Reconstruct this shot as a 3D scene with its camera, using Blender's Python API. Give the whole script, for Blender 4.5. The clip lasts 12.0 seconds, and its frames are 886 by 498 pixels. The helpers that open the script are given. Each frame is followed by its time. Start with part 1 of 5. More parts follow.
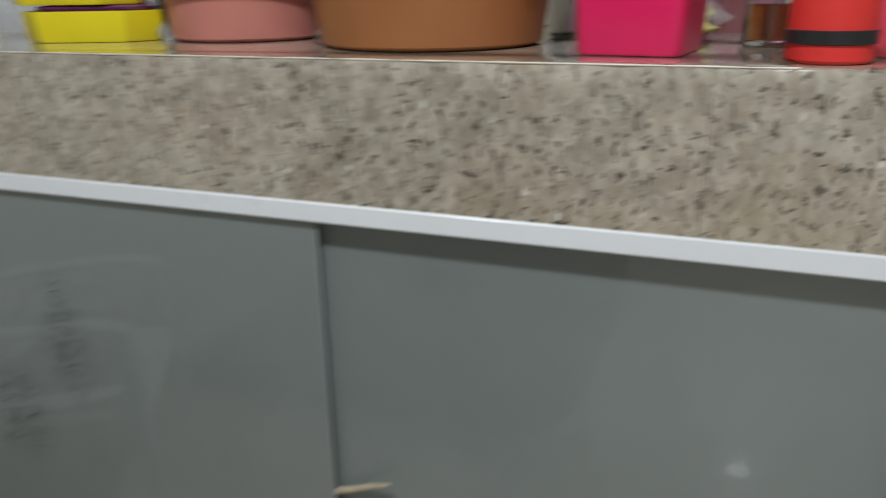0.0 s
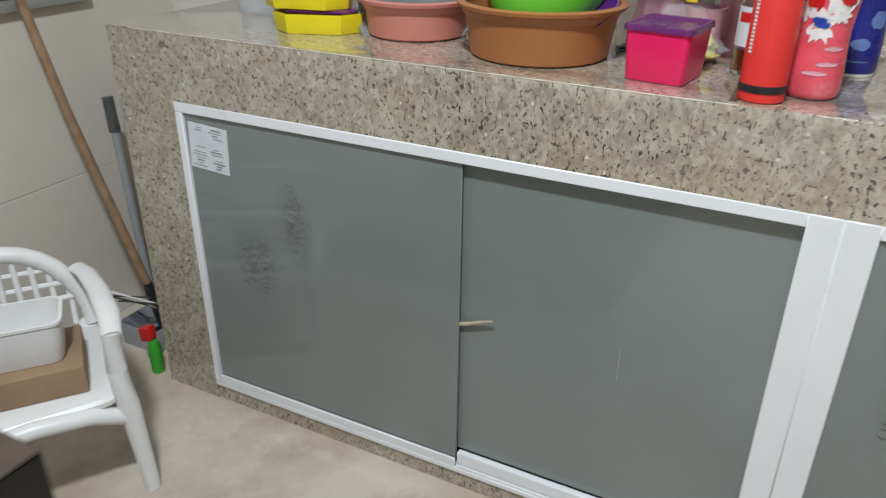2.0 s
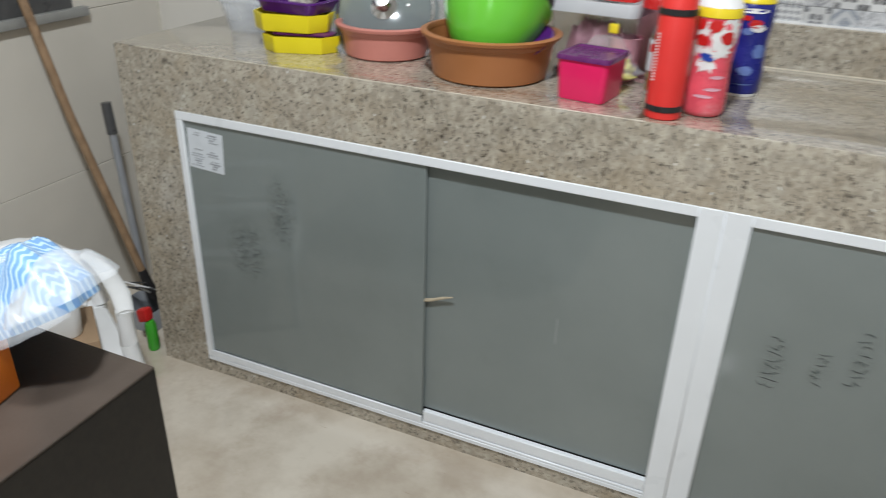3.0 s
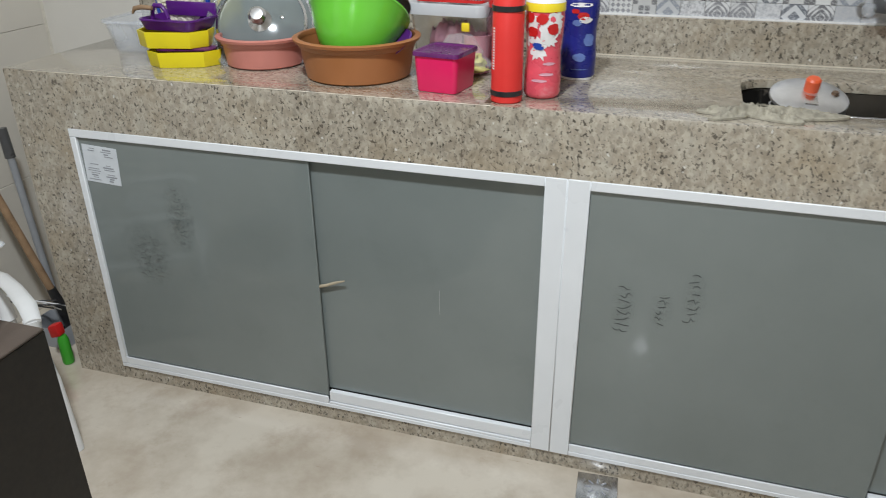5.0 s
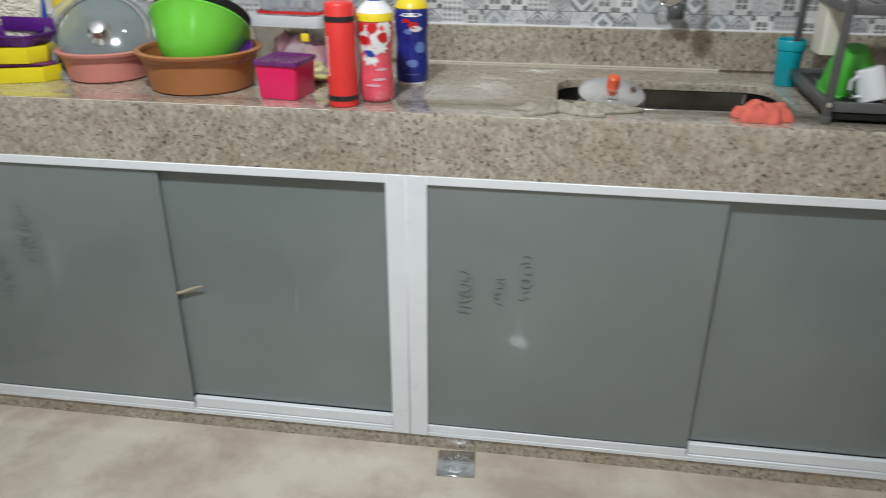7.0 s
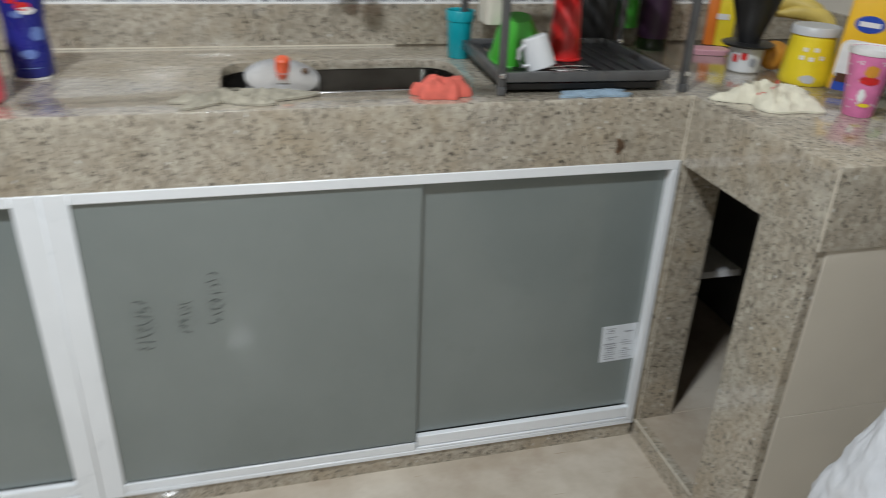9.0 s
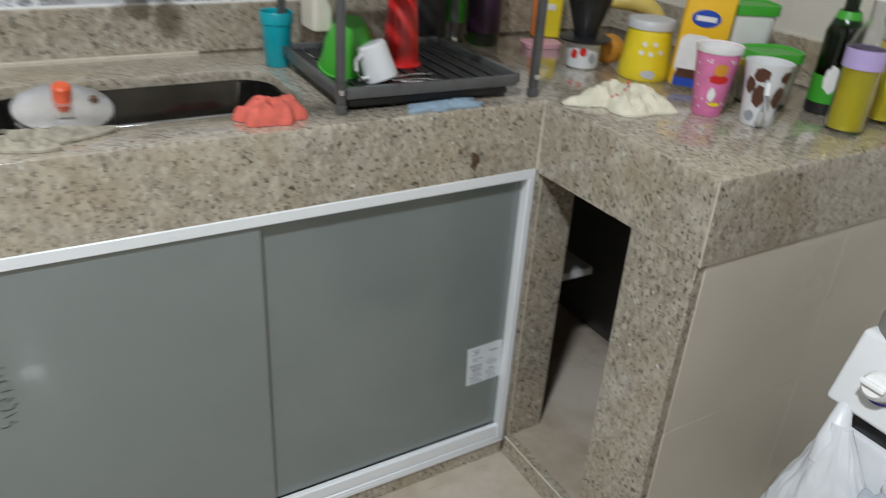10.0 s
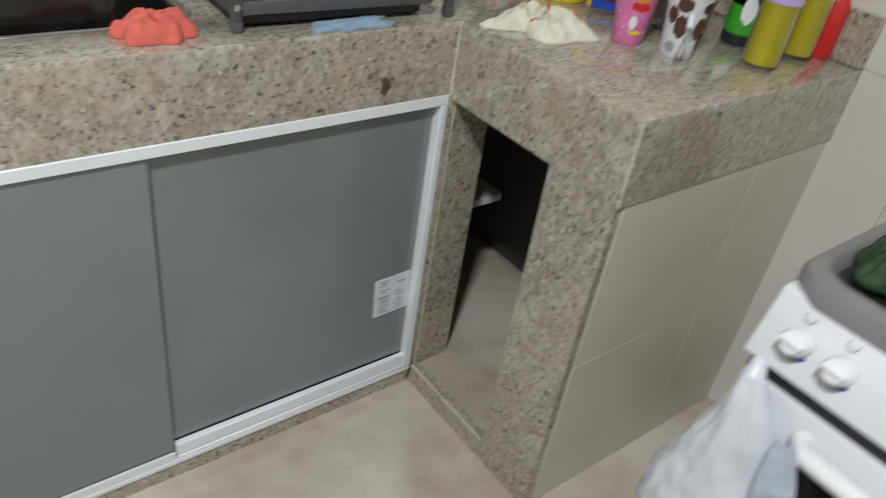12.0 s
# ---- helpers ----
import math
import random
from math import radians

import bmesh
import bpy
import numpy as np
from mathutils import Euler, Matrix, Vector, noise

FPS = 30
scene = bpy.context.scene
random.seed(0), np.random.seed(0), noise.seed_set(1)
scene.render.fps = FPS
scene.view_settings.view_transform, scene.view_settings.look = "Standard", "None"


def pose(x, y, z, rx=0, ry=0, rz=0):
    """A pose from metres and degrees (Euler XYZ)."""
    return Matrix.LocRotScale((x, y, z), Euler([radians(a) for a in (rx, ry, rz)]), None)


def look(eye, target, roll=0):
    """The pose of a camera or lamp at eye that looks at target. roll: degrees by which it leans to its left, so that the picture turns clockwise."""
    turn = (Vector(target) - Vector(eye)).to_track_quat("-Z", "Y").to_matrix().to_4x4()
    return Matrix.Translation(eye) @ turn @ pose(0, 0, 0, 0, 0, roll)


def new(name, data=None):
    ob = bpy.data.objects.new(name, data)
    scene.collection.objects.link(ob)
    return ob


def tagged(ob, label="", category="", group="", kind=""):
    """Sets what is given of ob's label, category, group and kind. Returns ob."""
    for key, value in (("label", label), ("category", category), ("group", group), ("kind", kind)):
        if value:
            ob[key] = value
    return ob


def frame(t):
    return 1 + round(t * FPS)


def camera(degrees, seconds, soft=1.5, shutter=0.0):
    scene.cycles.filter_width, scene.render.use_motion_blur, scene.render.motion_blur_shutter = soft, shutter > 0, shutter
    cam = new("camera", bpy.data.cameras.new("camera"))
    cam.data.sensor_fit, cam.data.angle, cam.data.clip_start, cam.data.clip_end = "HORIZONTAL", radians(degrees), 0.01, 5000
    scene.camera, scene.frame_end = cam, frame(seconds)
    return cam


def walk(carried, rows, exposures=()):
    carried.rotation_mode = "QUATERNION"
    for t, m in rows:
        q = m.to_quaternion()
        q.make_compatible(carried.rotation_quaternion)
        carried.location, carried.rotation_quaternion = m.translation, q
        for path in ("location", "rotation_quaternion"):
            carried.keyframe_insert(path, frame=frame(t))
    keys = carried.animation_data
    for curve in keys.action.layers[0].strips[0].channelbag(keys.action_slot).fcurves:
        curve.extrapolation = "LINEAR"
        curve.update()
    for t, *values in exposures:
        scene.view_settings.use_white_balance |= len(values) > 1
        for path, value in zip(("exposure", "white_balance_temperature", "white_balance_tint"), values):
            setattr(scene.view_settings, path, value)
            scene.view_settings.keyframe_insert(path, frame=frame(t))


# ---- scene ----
cam = camera(61.1, 12.0, soft=1.0, shutter=0.9)
PATH = [
    (0, (1.041, -0.631, 0.962), (0.368, 1.131, 0.298), -0.9),
    (0.5, (1.006, -0.76, 1.02), (0.257, 0.936, 0.269), -1.7),
    (1, (1.055, -0.939, 1.108), (0.337, 0.771, 0.36), -0.7),
    (1.5, (1.124, -1.037, 1.153), (0.411, 0.619, 0.287), 0.2),
    (2, (1.183, -1.107, 1.187), (0.38, 0.49, 0.29), 0.6),
    (2.5, (1.223, -1.236, 1.261), (0.45, 0.364, 0.342), 1.6),
    (3, (1.279, -1.328, 1.301), (0.574, 0.303, 0.383), 1.7),
    (3.5, (1.358, -1.38, 1.317), (0.73, 0.297, 0.427), 1.5),
    (5.5, (1.48, -1.481, 1.313), (0.967, 0.238, 0.428), -1.0),
    (6, (1.529, -1.517, 1.319), (1.096, 0.227, 0.441), -0.6),
    (6.5, (1.549, -1.529, 1.331), (1.195, 0.239, 0.466), -0.4),
    (7, (1.561, -1.546, 1.323), (1.304, 0.243, 0.467), 0.2),
    (7.5, (1.604, -1.568, 1.305), (1.482, 0.242, 0.464), 1.2),
    (9.5, (1.625, -1.241, 1.29), (2.336, 0.394, 0.382), 3.0),
    (10, (1.62, -1.121, 1.308), (2.555, 0.385, 0.381), 3.9),
    (10.5, (1.586, -1.025, 1.285), (2.643, 0.314, 0.243), 5.0),
    (11, (1.572, -1.0, 1.265), (2.675, 0.271, 0.186), 5.5),
    (11.5, (1.57, -0.968, 1.275), (2.698, 0.24, 0.149), 8.0),
    (12, (1.646, -1.027, 1.319), (2.756, 0.203, 0.198), 9.4),
]
walk(cam, [(t, look(eye, target, roll)) for t, eye, target, roll in PATH], [(0, -0.42), (0.5, -0.28), (1.5, -0.12), (2.5, -0.1), (7.5, -0.12), (9.5, -0.09), (12, -0.08)])

# ---- light ----
world = bpy.data.worlds.new("room_air")
world.use_nodes = True
scene.world = world
world.node_tree.nodes["Background"].inputs[0].default_value = (0.05, 0.055, 0.06, 1)
world.node_tree.nodes["Background"].inputs[1].default_value = 0.3
scene.view_settings.exposure = 0.0


def ceiling_lamp(x, y, z, power, size):
    lamp = bpy.data.lights.new("lamp_glow", "AREA")
    lamp.shape, lamp.size, lamp.energy, lamp.color = "DISK", size, power, (0.90, 0.97, 1.02)
    ob = new("lamp_glow", lamp)
    ob.matrix_world = pose(x, y, z)
    return ob


ceiling_lamp(1.04, -1.28, 2.74, 72, 0.22)
ceiling_lamp(1.40, -4.9, 2.74, 22, 0.19)


# ---- materials ----
def tree(name):
    m = bpy.data.materials.new(name)
    m.use_nodes = True
    nt = m.node_tree
    return m, nt, nt.nodes["Principled BSDF"]


def node(nt, kind, **values):
    n = nt.nodes.new(kind)
    for k, v in values.items():
        n.inputs[k.replace("_", " ")].default_value = v
    return n


def calc(nt, op, a, b=0.0):
    n = nt.nodes.new("ShaderNodeMath")
    n.operation = op
    for i, v in enumerate((a, b)):
        if isinstance(v, (int, float)):
            n.inputs[i].default_value = v
        else:
            nt.links.new(v, n.inputs[i])
    return n.outputs[0]


def blend(nt, fac, a, b):
    n = nt.nodes.new("ShaderNodeMix")
    n.data_type = "RGBA"
    for slot, v in ((0, fac), (6, a), (7, b)):
        if isinstance(v, (int, float)):
            n.inputs[slot].default_value = v
        elif isinstance(v, tuple):
            n.inputs[slot].default_value = (*v, 1)
        else:
            nt.links.new(v, n.inputs[slot])
    return n.outputs[2]


def ramp(nt, v, lo, hi):
    n = nt.nodes.new("ShaderNodeMapRange")
    n.inputs[1].default_value, n.inputs[2].default_value = lo, hi
    nt.links.new(v, n.inputs[0])
    return n.outputs[0]


def noise_of(nt, vec, scale, detail=3.0, rough=0.55):
    n = node(nt, "ShaderNodeTexNoise", Scale=scale, Detail=detail, Roughness=rough)
    nt.links.new(vec, n.inputs["Vector"])
    return n.outputs["Fac"]


def coords(nt):
    return nt.nodes.new("ShaderNodeTexCoord").outputs["Object"]


def bumped(nt, p, height, strength, distance=0.002):
    b = node(nt, "ShaderNodeBump", Strength=strength, Distance=distance)
    nt.links.new(height, b.inputs["Height"])
    nt.links.new(b.outputs[0], p.inputs["Normal"])


def plain(name, col, rough=0.4, var=0.08, scale=14, bump=0.08, fine=180, metal=0.0, blotch=None, coat=0.0):
    """A painted, moulded or metal surface with soft mottling, fine grain and uneven gloss."""
    m, nt, p = tree(name)
    co = coords(nt)
    big, small = noise_of(nt, co, scale), noise_of(nt, co, fine, 2)
    dark, light = tuple(c * (1 - var) for c in col), tuple(min(1, c * (1 + var)) for c in col)
    c = blend(nt, ramp(nt, big, 0.3, 0.7), dark, light)
    if blotch:
        c = blend(nt, calc(nt, "MULTIPLY", ramp(nt, noise_of(nt, co, scale * 0.6, 5, 0.7), 0.55, 0.75), 0.6), c, blotch)
    nt.links.new(c, p.inputs["Base Color"])
    nt.links.new(calc(nt, "ADD", calc(nt, "MULTIPLY", big, 0.16), rough - 0.08), p.inputs["Roughness"])
    p.inputs["Metallic"].default_value = metal
    p.inputs["Coat Weight"].default_value = coat
    if bump:
        bumped(nt, p, small, bump)
    return m


def clear(name, col, rough=0.08, ior=1.4, weight=1.0):
    m, nt, p = tree(name)
    co = coords(nt)
    nt.links.new(calc(nt, "ADD", calc(nt, "MULTIPLY", noise_of(nt, co, 25), 0.12), rough), p.inputs["Roughness"])
    p.inputs["Base Color"].default_value = (*col, 1)
    p.inputs["Transmission Weight"].default_value = weight
    p.inputs["IOR"].default_value = ior
    return m


def granite():
    m, nt, p = tree("granite")
    co = coords(nt)
    warp = node(nt, "ShaderNodeTexNoise", Scale=60, Detail=2)
    nt.links.new(co, warp.inputs["Vector"])
    mixv = nt.nodes.new("ShaderNodeMix")
    mixv.data_type = "VECTOR"
    mixv.inputs[0].default_value = 0.012
    nt.links.new(co, mixv.inputs[4])
    nt.links.new(warp.outputs["Color"], mixv.inputs[5])
    vec = mixv.outputs[1]
    tall = node(nt, "ShaderNodeMapping")
    tall.inputs["Scale"].default_value = (1, 1, 0.66)
    nt.links.new(vec, tall.inputs["Vector"])
    grain = tall.outputs[0]
    c = blend(nt, ramp(nt, noise_of(nt, grain, 66, 4, 0.62), 0.36, 0.64), (0.308, 0.266, 0.210), (0.478, 0.422, 0.342))
    cell = node(nt, "ShaderNodeTexVoronoi", Scale=145)
    nt.links.new(grain, cell.inputs["Vector"])
    sep = nt.nodes.new("ShaderNodeSeparateColor")
    nt.links.new(cell.outputs["Color"], sep.inputs[0])
    r, g, b = sep.outputs
    c = blend(nt, calc(nt, "MULTIPLY", ramp(nt, r, 0.5, 1.0), 0.50), c, (0.575, 0.526, 0.438))
    c = blend(nt, calc(nt, "MULTIPLY", ramp(nt, g, 0.55, 1.0), 0.55), c, (0.240, 0.211, 0.172))
    c = blend(nt, calc(nt, "MULTIPLY", ramp(nt, noise_of(nt, co, 5, 5, 0.6), 0.48, 0.70), 0.6), c, (0.37, 0.285, 0.18))
    c = blend(nt, calc(nt, "MULTIPLY", ramp(nt, noise_of(nt, co, 30, 4, 0.65), 0.54, 0.70), 0.5), c, (0.245, 0.205, 0.150))
    c = blend(nt, calc(nt, "MULTIPLY", ramp(nt, noise_of(nt, co, 11, 4, 0.65), 0.52, 0.68), 0.4), c, (0.56, 0.525, 0.45))
    patchy = ramp(nt, noise_of(nt, co, 13, 3), 0.32, 0.60)
    fleck = ramp(nt, noise_of(nt, grain, 165, 2, 0.5), 0.592, 0.625)
    c = blend(nt, calc(nt, "MULTIPLY", calc(nt, "MULTIPLY", fleck, calc(nt, "ADD", calc(nt, "MULTIPLY", patchy, 0.65), 0.35)), 0.92), c, (0.05, 0.043, 0.034))
    blot = ramp(nt, noise_of(nt, grain, 88, 3, 0.6), 0.650, 0.682)
    c = blend(nt, calc(nt, "MULTIPLY", blot, 0.8), c, (0.07, 0.054, 0.04))
    glint = calc(nt, "MULTIPLY", calc(nt, "GREATER_THAN", b, 0.988), ramp(nt, cell.outputs["Distance"], 0.45, 0.2))
    c = blend(nt, calc(nt, "MULTIPLY", glint, 0.8), c, (0.78, 0.76, 0.72))
    nt.links.new(c, p.inputs["Base Color"])
    nt.links.new(calc(nt, "ADD", calc(nt, "MULTIPLY", noise_of(nt, co, 30, 3), 0.14), 0.04), p.inputs["Roughness"])
    p.inputs["Coat Weight"].default_value = 1.0
    p.inputs["Coat Roughness"].default_value = 0.15
    return m


def floor_stone():
    m, nt, p = tree("polished_porcelain")
    co = coords(nt)
    c = blend(nt, ramp(nt, noise_of(nt, co, 3.0, 6, 0.62), 0.38, 0.62), (0.42, 0.35, 0.275), (0.61, 0.545, 0.46))
    c = blend(nt, calc(nt, "MULTIPLY", ramp(nt, noise_of(nt, co, 5, 6, 0.72), 0.54, 0.74), 0.5), c, (0.34, 0.25, 0.18))
    c = blend(nt, calc(nt, "MULTIPLY", ramp(nt, noise_of(nt, co, 30, 5, 0.75), 0.68, 0.78), 0.55), c, (0.22, 0.16, 0.12))
    streak = node(nt, "ShaderNodeMapping")
    streak.inputs["Rotation"].default_value = (0, 0, 0.5)
    streak.inputs["Scale"].default_value = (2.5, 30, 1)
    nt.links.new(co, streak.inputs["Vector"])
    c = blend(nt, calc(nt, "MULTIPLY", ramp(nt, noise_of(nt, streak.outputs[0], 3, 4, 0.6), 0.69, 0.73), 0.5), c, (0.27, 0.18, 0.11))
    nt.links.new(c, p.inputs["Base Color"])
    nt.links.new(calc(nt, "ADD", calc(nt, "MULTIPLY", noise_of(nt, co, 12, 4), 0.22), 0.10), p.inputs["Roughness"])
    p.inputs["Coat Weight"].default_value = 0.6
    p.inputs["Coat Roughness"].default_value = 0.03
    bumped(nt, p, noise_of(nt, co, 90, 2), 0.02)
    return m


def printed_tile(kind, ink, ground):
    """A glazed tile with one printed ornament, centred on the tile."""
    m, nt, p = tree("printed_tile")
    co = coords(nt)
    sep = nt.nodes.new("ShaderNodeSeparateXYZ")
    nt.links.new(co, sep.inputs[0])
    x, z = (calc(nt, "MULTIPLY", s, 1 / 0.029) for s in (sep.outputs[0], sep.outputs[2]))
    ax, az = calc(nt, "ABSOLUTE", x), calc(nt, "ABSOLUTE", z)
    r = calc(nt, "SQRT", calc(nt, "ADD", calc(nt, "MULTIPLY", x, x), calc(nt, "MULTIPLY", z, z)))
    if kind == "ring":
        f = calc(nt, "MULTIPLY", calc(nt, "SINE", calc(nt, "MULTIPLY", r, 9)), calc(nt, "SINE", calc(nt, "MULTIPLY", calc(nt, "ADD", ax, az), 8)))
    elif kind == "flower":
        f = calc(nt, "SUBTRACT", calc(nt, "MULTIPLY", calc(nt, "SINE", calc(nt, "MULTIPLY", ax, 6)), calc(nt, "SINE", calc(nt, "MULTIPLY", az, 6))), 0.15)
    elif kind == "diamond":
        f = calc(nt, "SINE", calc(nt, "MULTIPLY", calc(nt, "ADD", ax, az), 6.5))
    elif kind == "check":
        f = calc(nt, "MULTIPLY", calc(nt, "SINE", calc(nt, "MULTIPLY", calc(nt, "ADD", x, z), 7)), calc(nt, "SINE", calc(nt, "MULTIPLY", calc(nt, "SUBTRACT", x, z), 7)))
    elif kind == "medallion":
        f = calc(nt, "SUBTRACT", 0.62, r)
    else:
        f = calc(nt, "SUBTRACT", noise_of(nt, co, 160, 2), 0.5)
    worn = calc(nt, "MULTIPLY", ramp(nt, f, -0.1, 0.25), ramp(nt, noise_of(nt, co, 220, 3), 0.25, 0.5))
    info = nt.nodes.new("ShaderNodeObjectInfo").outputs["Random"]
    g2 = blend(nt, info, ground, tuple(c * 0.72 for c in ground))
    i2 = blend(nt, calc(nt, "FRACT", calc(nt, "MULTIPLY", info, 7.3)), ink, tuple(min(0.7, c * 2.4) for c in ink))
    nt.links.new(blend(nt, worn, g2, i2), p.inputs["Base Color"])
    p.inputs["Roughness"].default_value = 0.22
    return m


def cabinet_glass():
    """Satin grey back-painted glass with faint wipe marks."""
    m, nt, p = tree("satin_grey_glass")
    co = coords(nt)
    c = blend(nt, ramp(nt, noise_of(nt, co, 3, 4), 0.3, 0.7), (0.181, 0.207, 0.202), (0.207, 0.234, 0.229))
    c = blend(nt, calc(nt, "MULTIPLY", ramp(nt, noise_of(nt, co, 7, 5, 0.7), 0.56, 0.8), 0.25), c, (0.13, 0.15, 0.14))
    nt.links.new(c, p.inputs["Base Color"])
    nt.links.new(calc(nt, "ADD", calc(nt, "MULTIPLY", noise_of(nt, co, 5, 4), 0.16), 0.36), p.inputs["Roughness"])
    p.inputs["Coat Weight"].default_value = 0.7
    p.inputs["Coat Roughness"].default_value = 0.025
    return m


def wavy_cloth():
    m, nt, p = tree("wavy_print_cloth")
    co = coords(nt)
    sep = nt.nodes.new("ShaderNodeSeparateXYZ")
    nt.links.new(co, sep.inputs[0])
    wave = calc(nt, "ADD", calc(nt, "MULTIPLY", sep.outputs[0], 1000), calc(nt, "MULTIPLY", calc(nt, "SINE", calc(nt, "MULTIPLY", sep.outputs[1], 480)), 1.3))
    c = blend(nt, ramp(nt, calc(nt, "SINE", wave), 0.1, 0.5), (0.15, 0.31, 0.56), (0.40, 0.56, 0.72))
    nt.links.new(c, p.inputs["Base Color"])
    p.inputs["Roughness"].default_value = 0.35
    p.inputs["Coat Weight"].default_value = 0.5
    return m


def dark_wood():
    m, nt, p = tree("dark_brown_laminate")
    co = coords(nt)
    stretch = node(nt, "ShaderNodeMapping")
    stretch.inputs["Scale"].default_value = (4, 40, 40)
    nt.links.new(co, stretch.inputs["Vector"])
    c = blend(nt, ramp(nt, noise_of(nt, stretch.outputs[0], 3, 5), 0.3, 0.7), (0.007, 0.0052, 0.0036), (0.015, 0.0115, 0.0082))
    nt.links.new(c, p.inputs["Base Color"])
    nt.links.new(calc(nt, "ADD", calc(nt, "MULTIPLY", noise_of(nt, co, 10, 4), 0.2), 0.45), p.inputs["Roughness"])
    return m


GRANITE, FLOOR, GLASS_DOOR, DARK_WOOD = granite(), floor_stone(), cabinet_glass(), dark_wood()
WHITE_ALU = plain("white_aluminium", (0.80, 0.82, 0.85), 0.3, 0.03, 6, 0.02)
WALL_PAINT = plain("wall_paint", (0.72, 0.69, 0.64), 0.6, 0.05, 3, 0.1, 90)
WALL_TILE = plain("beige_wall_tile", (0.64, 0.585, 0.50), 0.3, 0.07, 2.5, 0.015, 60, blotch=(0.55, 0.47, 0.37))
LEFT_TILE = plain("cream_wall_tile", (0.66, 0.62, 0.555), 0.32, 0.06, 2.5, 0.015, 60)
GROUT = plain("grout", (0.72, 0.68, 0.60), 0.8, 0.1, 40)
CEILING_PAINT = plain("ceiling_paint", (0.8, 0.79, 0.77), 0.7, 0.03, 3)
# Near-black tone puts the shade inside niche and cabinets into their walls.
UNLIT_INSIDE = plain("unlit_inside_colour", (0.09, 0.085, 0.08), 0.8, 0.15, 9)
SEALANT = plain("pale_sealant", (0.66, 0.60, 0.50), 0.5, 0.1, 60)
STEEL = plain("brushed_steel", (0.62, 0.62, 0.63), 0.25, 0.05, 30, 0.03, 400, metal=1.0)
# Near-black base colour: the bowl's dark brown reflections are put into the steel.
DARK_REFLECT_STEEL = plain("dark_reflect_sink_steel", (0.10, 0.094, 0.088), 0.11, 0.25, 12, 0.015, 300, metal=0.9, blotch=(0.04, 0.028, 0.022))
ALUMINIUM = plain("cast_aluminium", (0.72, 0.72, 0.74), 0.33, 0.08, 40, 0.05, metal=0.9)
CHROME = plain("chrome", (0.8, 0.8, 0.82), 0.12, 0.02, 20, 0, metal=1.0)
BLACK = plain("black_plastic", (0.018, 0.018, 0.02), 0.4, 0.2, 30)
DARK_GREY = plain("dark_grey_enamel", (0.085, 0.085, 0.087), 0.3, 0.15, 25, blotch=(0.12, 0.115, 0.11))
GREY_STEEL = plain("grey_hob_enamel", (0.20, 0.19, 0.185), 0.35, 0.1, 14)
WHITE_PLASTIC = plain("white_plastic", (0.78, 0.78, 0.78), 0.38, 0.04, 12)
WHITE_ENAMEL = plain("white_enamel", (0.68, 0.69, 0.71), 0.25, 0.03, 8, 0)
CREAM_PLASTIC = plain("cream_plastic", (0.70, 0.67, 0.58), 0.4, 0.05, 14)
YELLOW = plain("yellow_plastic", (0.80, 0.66, 0.015), 0.32, 0.06, 10)
PURPLE = plain("purple_plastic", (0.10, 0.014, 0.20), 0.3, 0.1, 12)
PLUM = plain("plum_lid_plastic", (0.13, 0.02, 0.13), 0.28, 0.15, 15)
SALMON = plain("salmon_plastic", (0.58, 0.215, 0.175), 0.42, 0.06, 10)
TERRACOTTA = plain("terracotta_plastic", (0.38, 0.145, 0.05), 0.45, 0.06, 8)
GREEN = plain("green_plastic", (0.155, 0.56, 0.05), 0.16, 0.05, 10)
LEAF_GREEN = plain("leaf_green_plastic", (0.05, 0.36, 0.03), 0.32, 0.08, 10)
HOT_PINK = plain("hot_pink_plastic", (0.83, 0.018, 0.13), 0.33, 0.05, 10)
RED = plain("red_silicone", (0.72, 0.035, 0.03), 0.42, 0.06, 9)
DEEP_RED = plain("red_plastic", (0.60, 0.02, 0.02), 0.3, 0.06, 9)
TEAL = plain("teal_plastic", (0.005, 0.36, 0.43), 0.35, 0.06, 10)
PINK_SLEEVE = plain("strawberry_sleeve", (0.78, 0.10, 0.14), 0.28, 0.12, 30, blotch=(0.85, 0.45, 0.47))
WHITE_PRINT = plain("white_print", (0.80, 0.79, 0.79), 0.3, 0.06, 40)
BLUE_SLEEVE = plain("blue_sleeve", (0.016, 0.022, 0.22), 0.28, 0.15, 20)
PALE_BLUE = plain("pale_blue_print", (0.13, 0.20, 0.48), 0.35, 0.1, 60)
BLUE_CAP = plain("blue_cap", (0.02, 0.07, 0.42), 0.35, 0.08, 20)
YELLOW_CAP = plain("yellow_cap", (0.85, 0.66, 0.03), 0.32, 0.06, 20)
ORANGE = plain("orange_red_plastic", (0.70, 0.10, 0.03), 0.4, 0.08, 20)
ORANGE_CARD = plain("orange_card", (0.78, 0.20, 0.02), 0.5, 0.08, 10)
CORAL_CLOTH = plain("coral_cloth", (0.66, 0.135, 0.10), 0.9, 0.15, 40, 0.6, 500)
# Rag's dark patches put the shade of its folds and gaps into the colour.
GREY_CLOTH = plain("grey_beige_rag", (0.36, 0.33, 0.265), 0.9, 0.3, 40, 0.6, 500, blotch=(0.10, 0.085, 0.065))
BLUE_CLOTH = plain("pale_blue_cloth", (0.28, 0.38, 0.48), 0.9, 0.15, 60, 0.6, 500)
CREAM_CLOTH = plain("cream_cloth", (0.72, 0.68, 0.55), 0.9, 0.08, 40, 0.6, 500)
CARTON = plain("brown_carton", (0.30, 0.20, 0.12), 0.8, 0.12, 12)
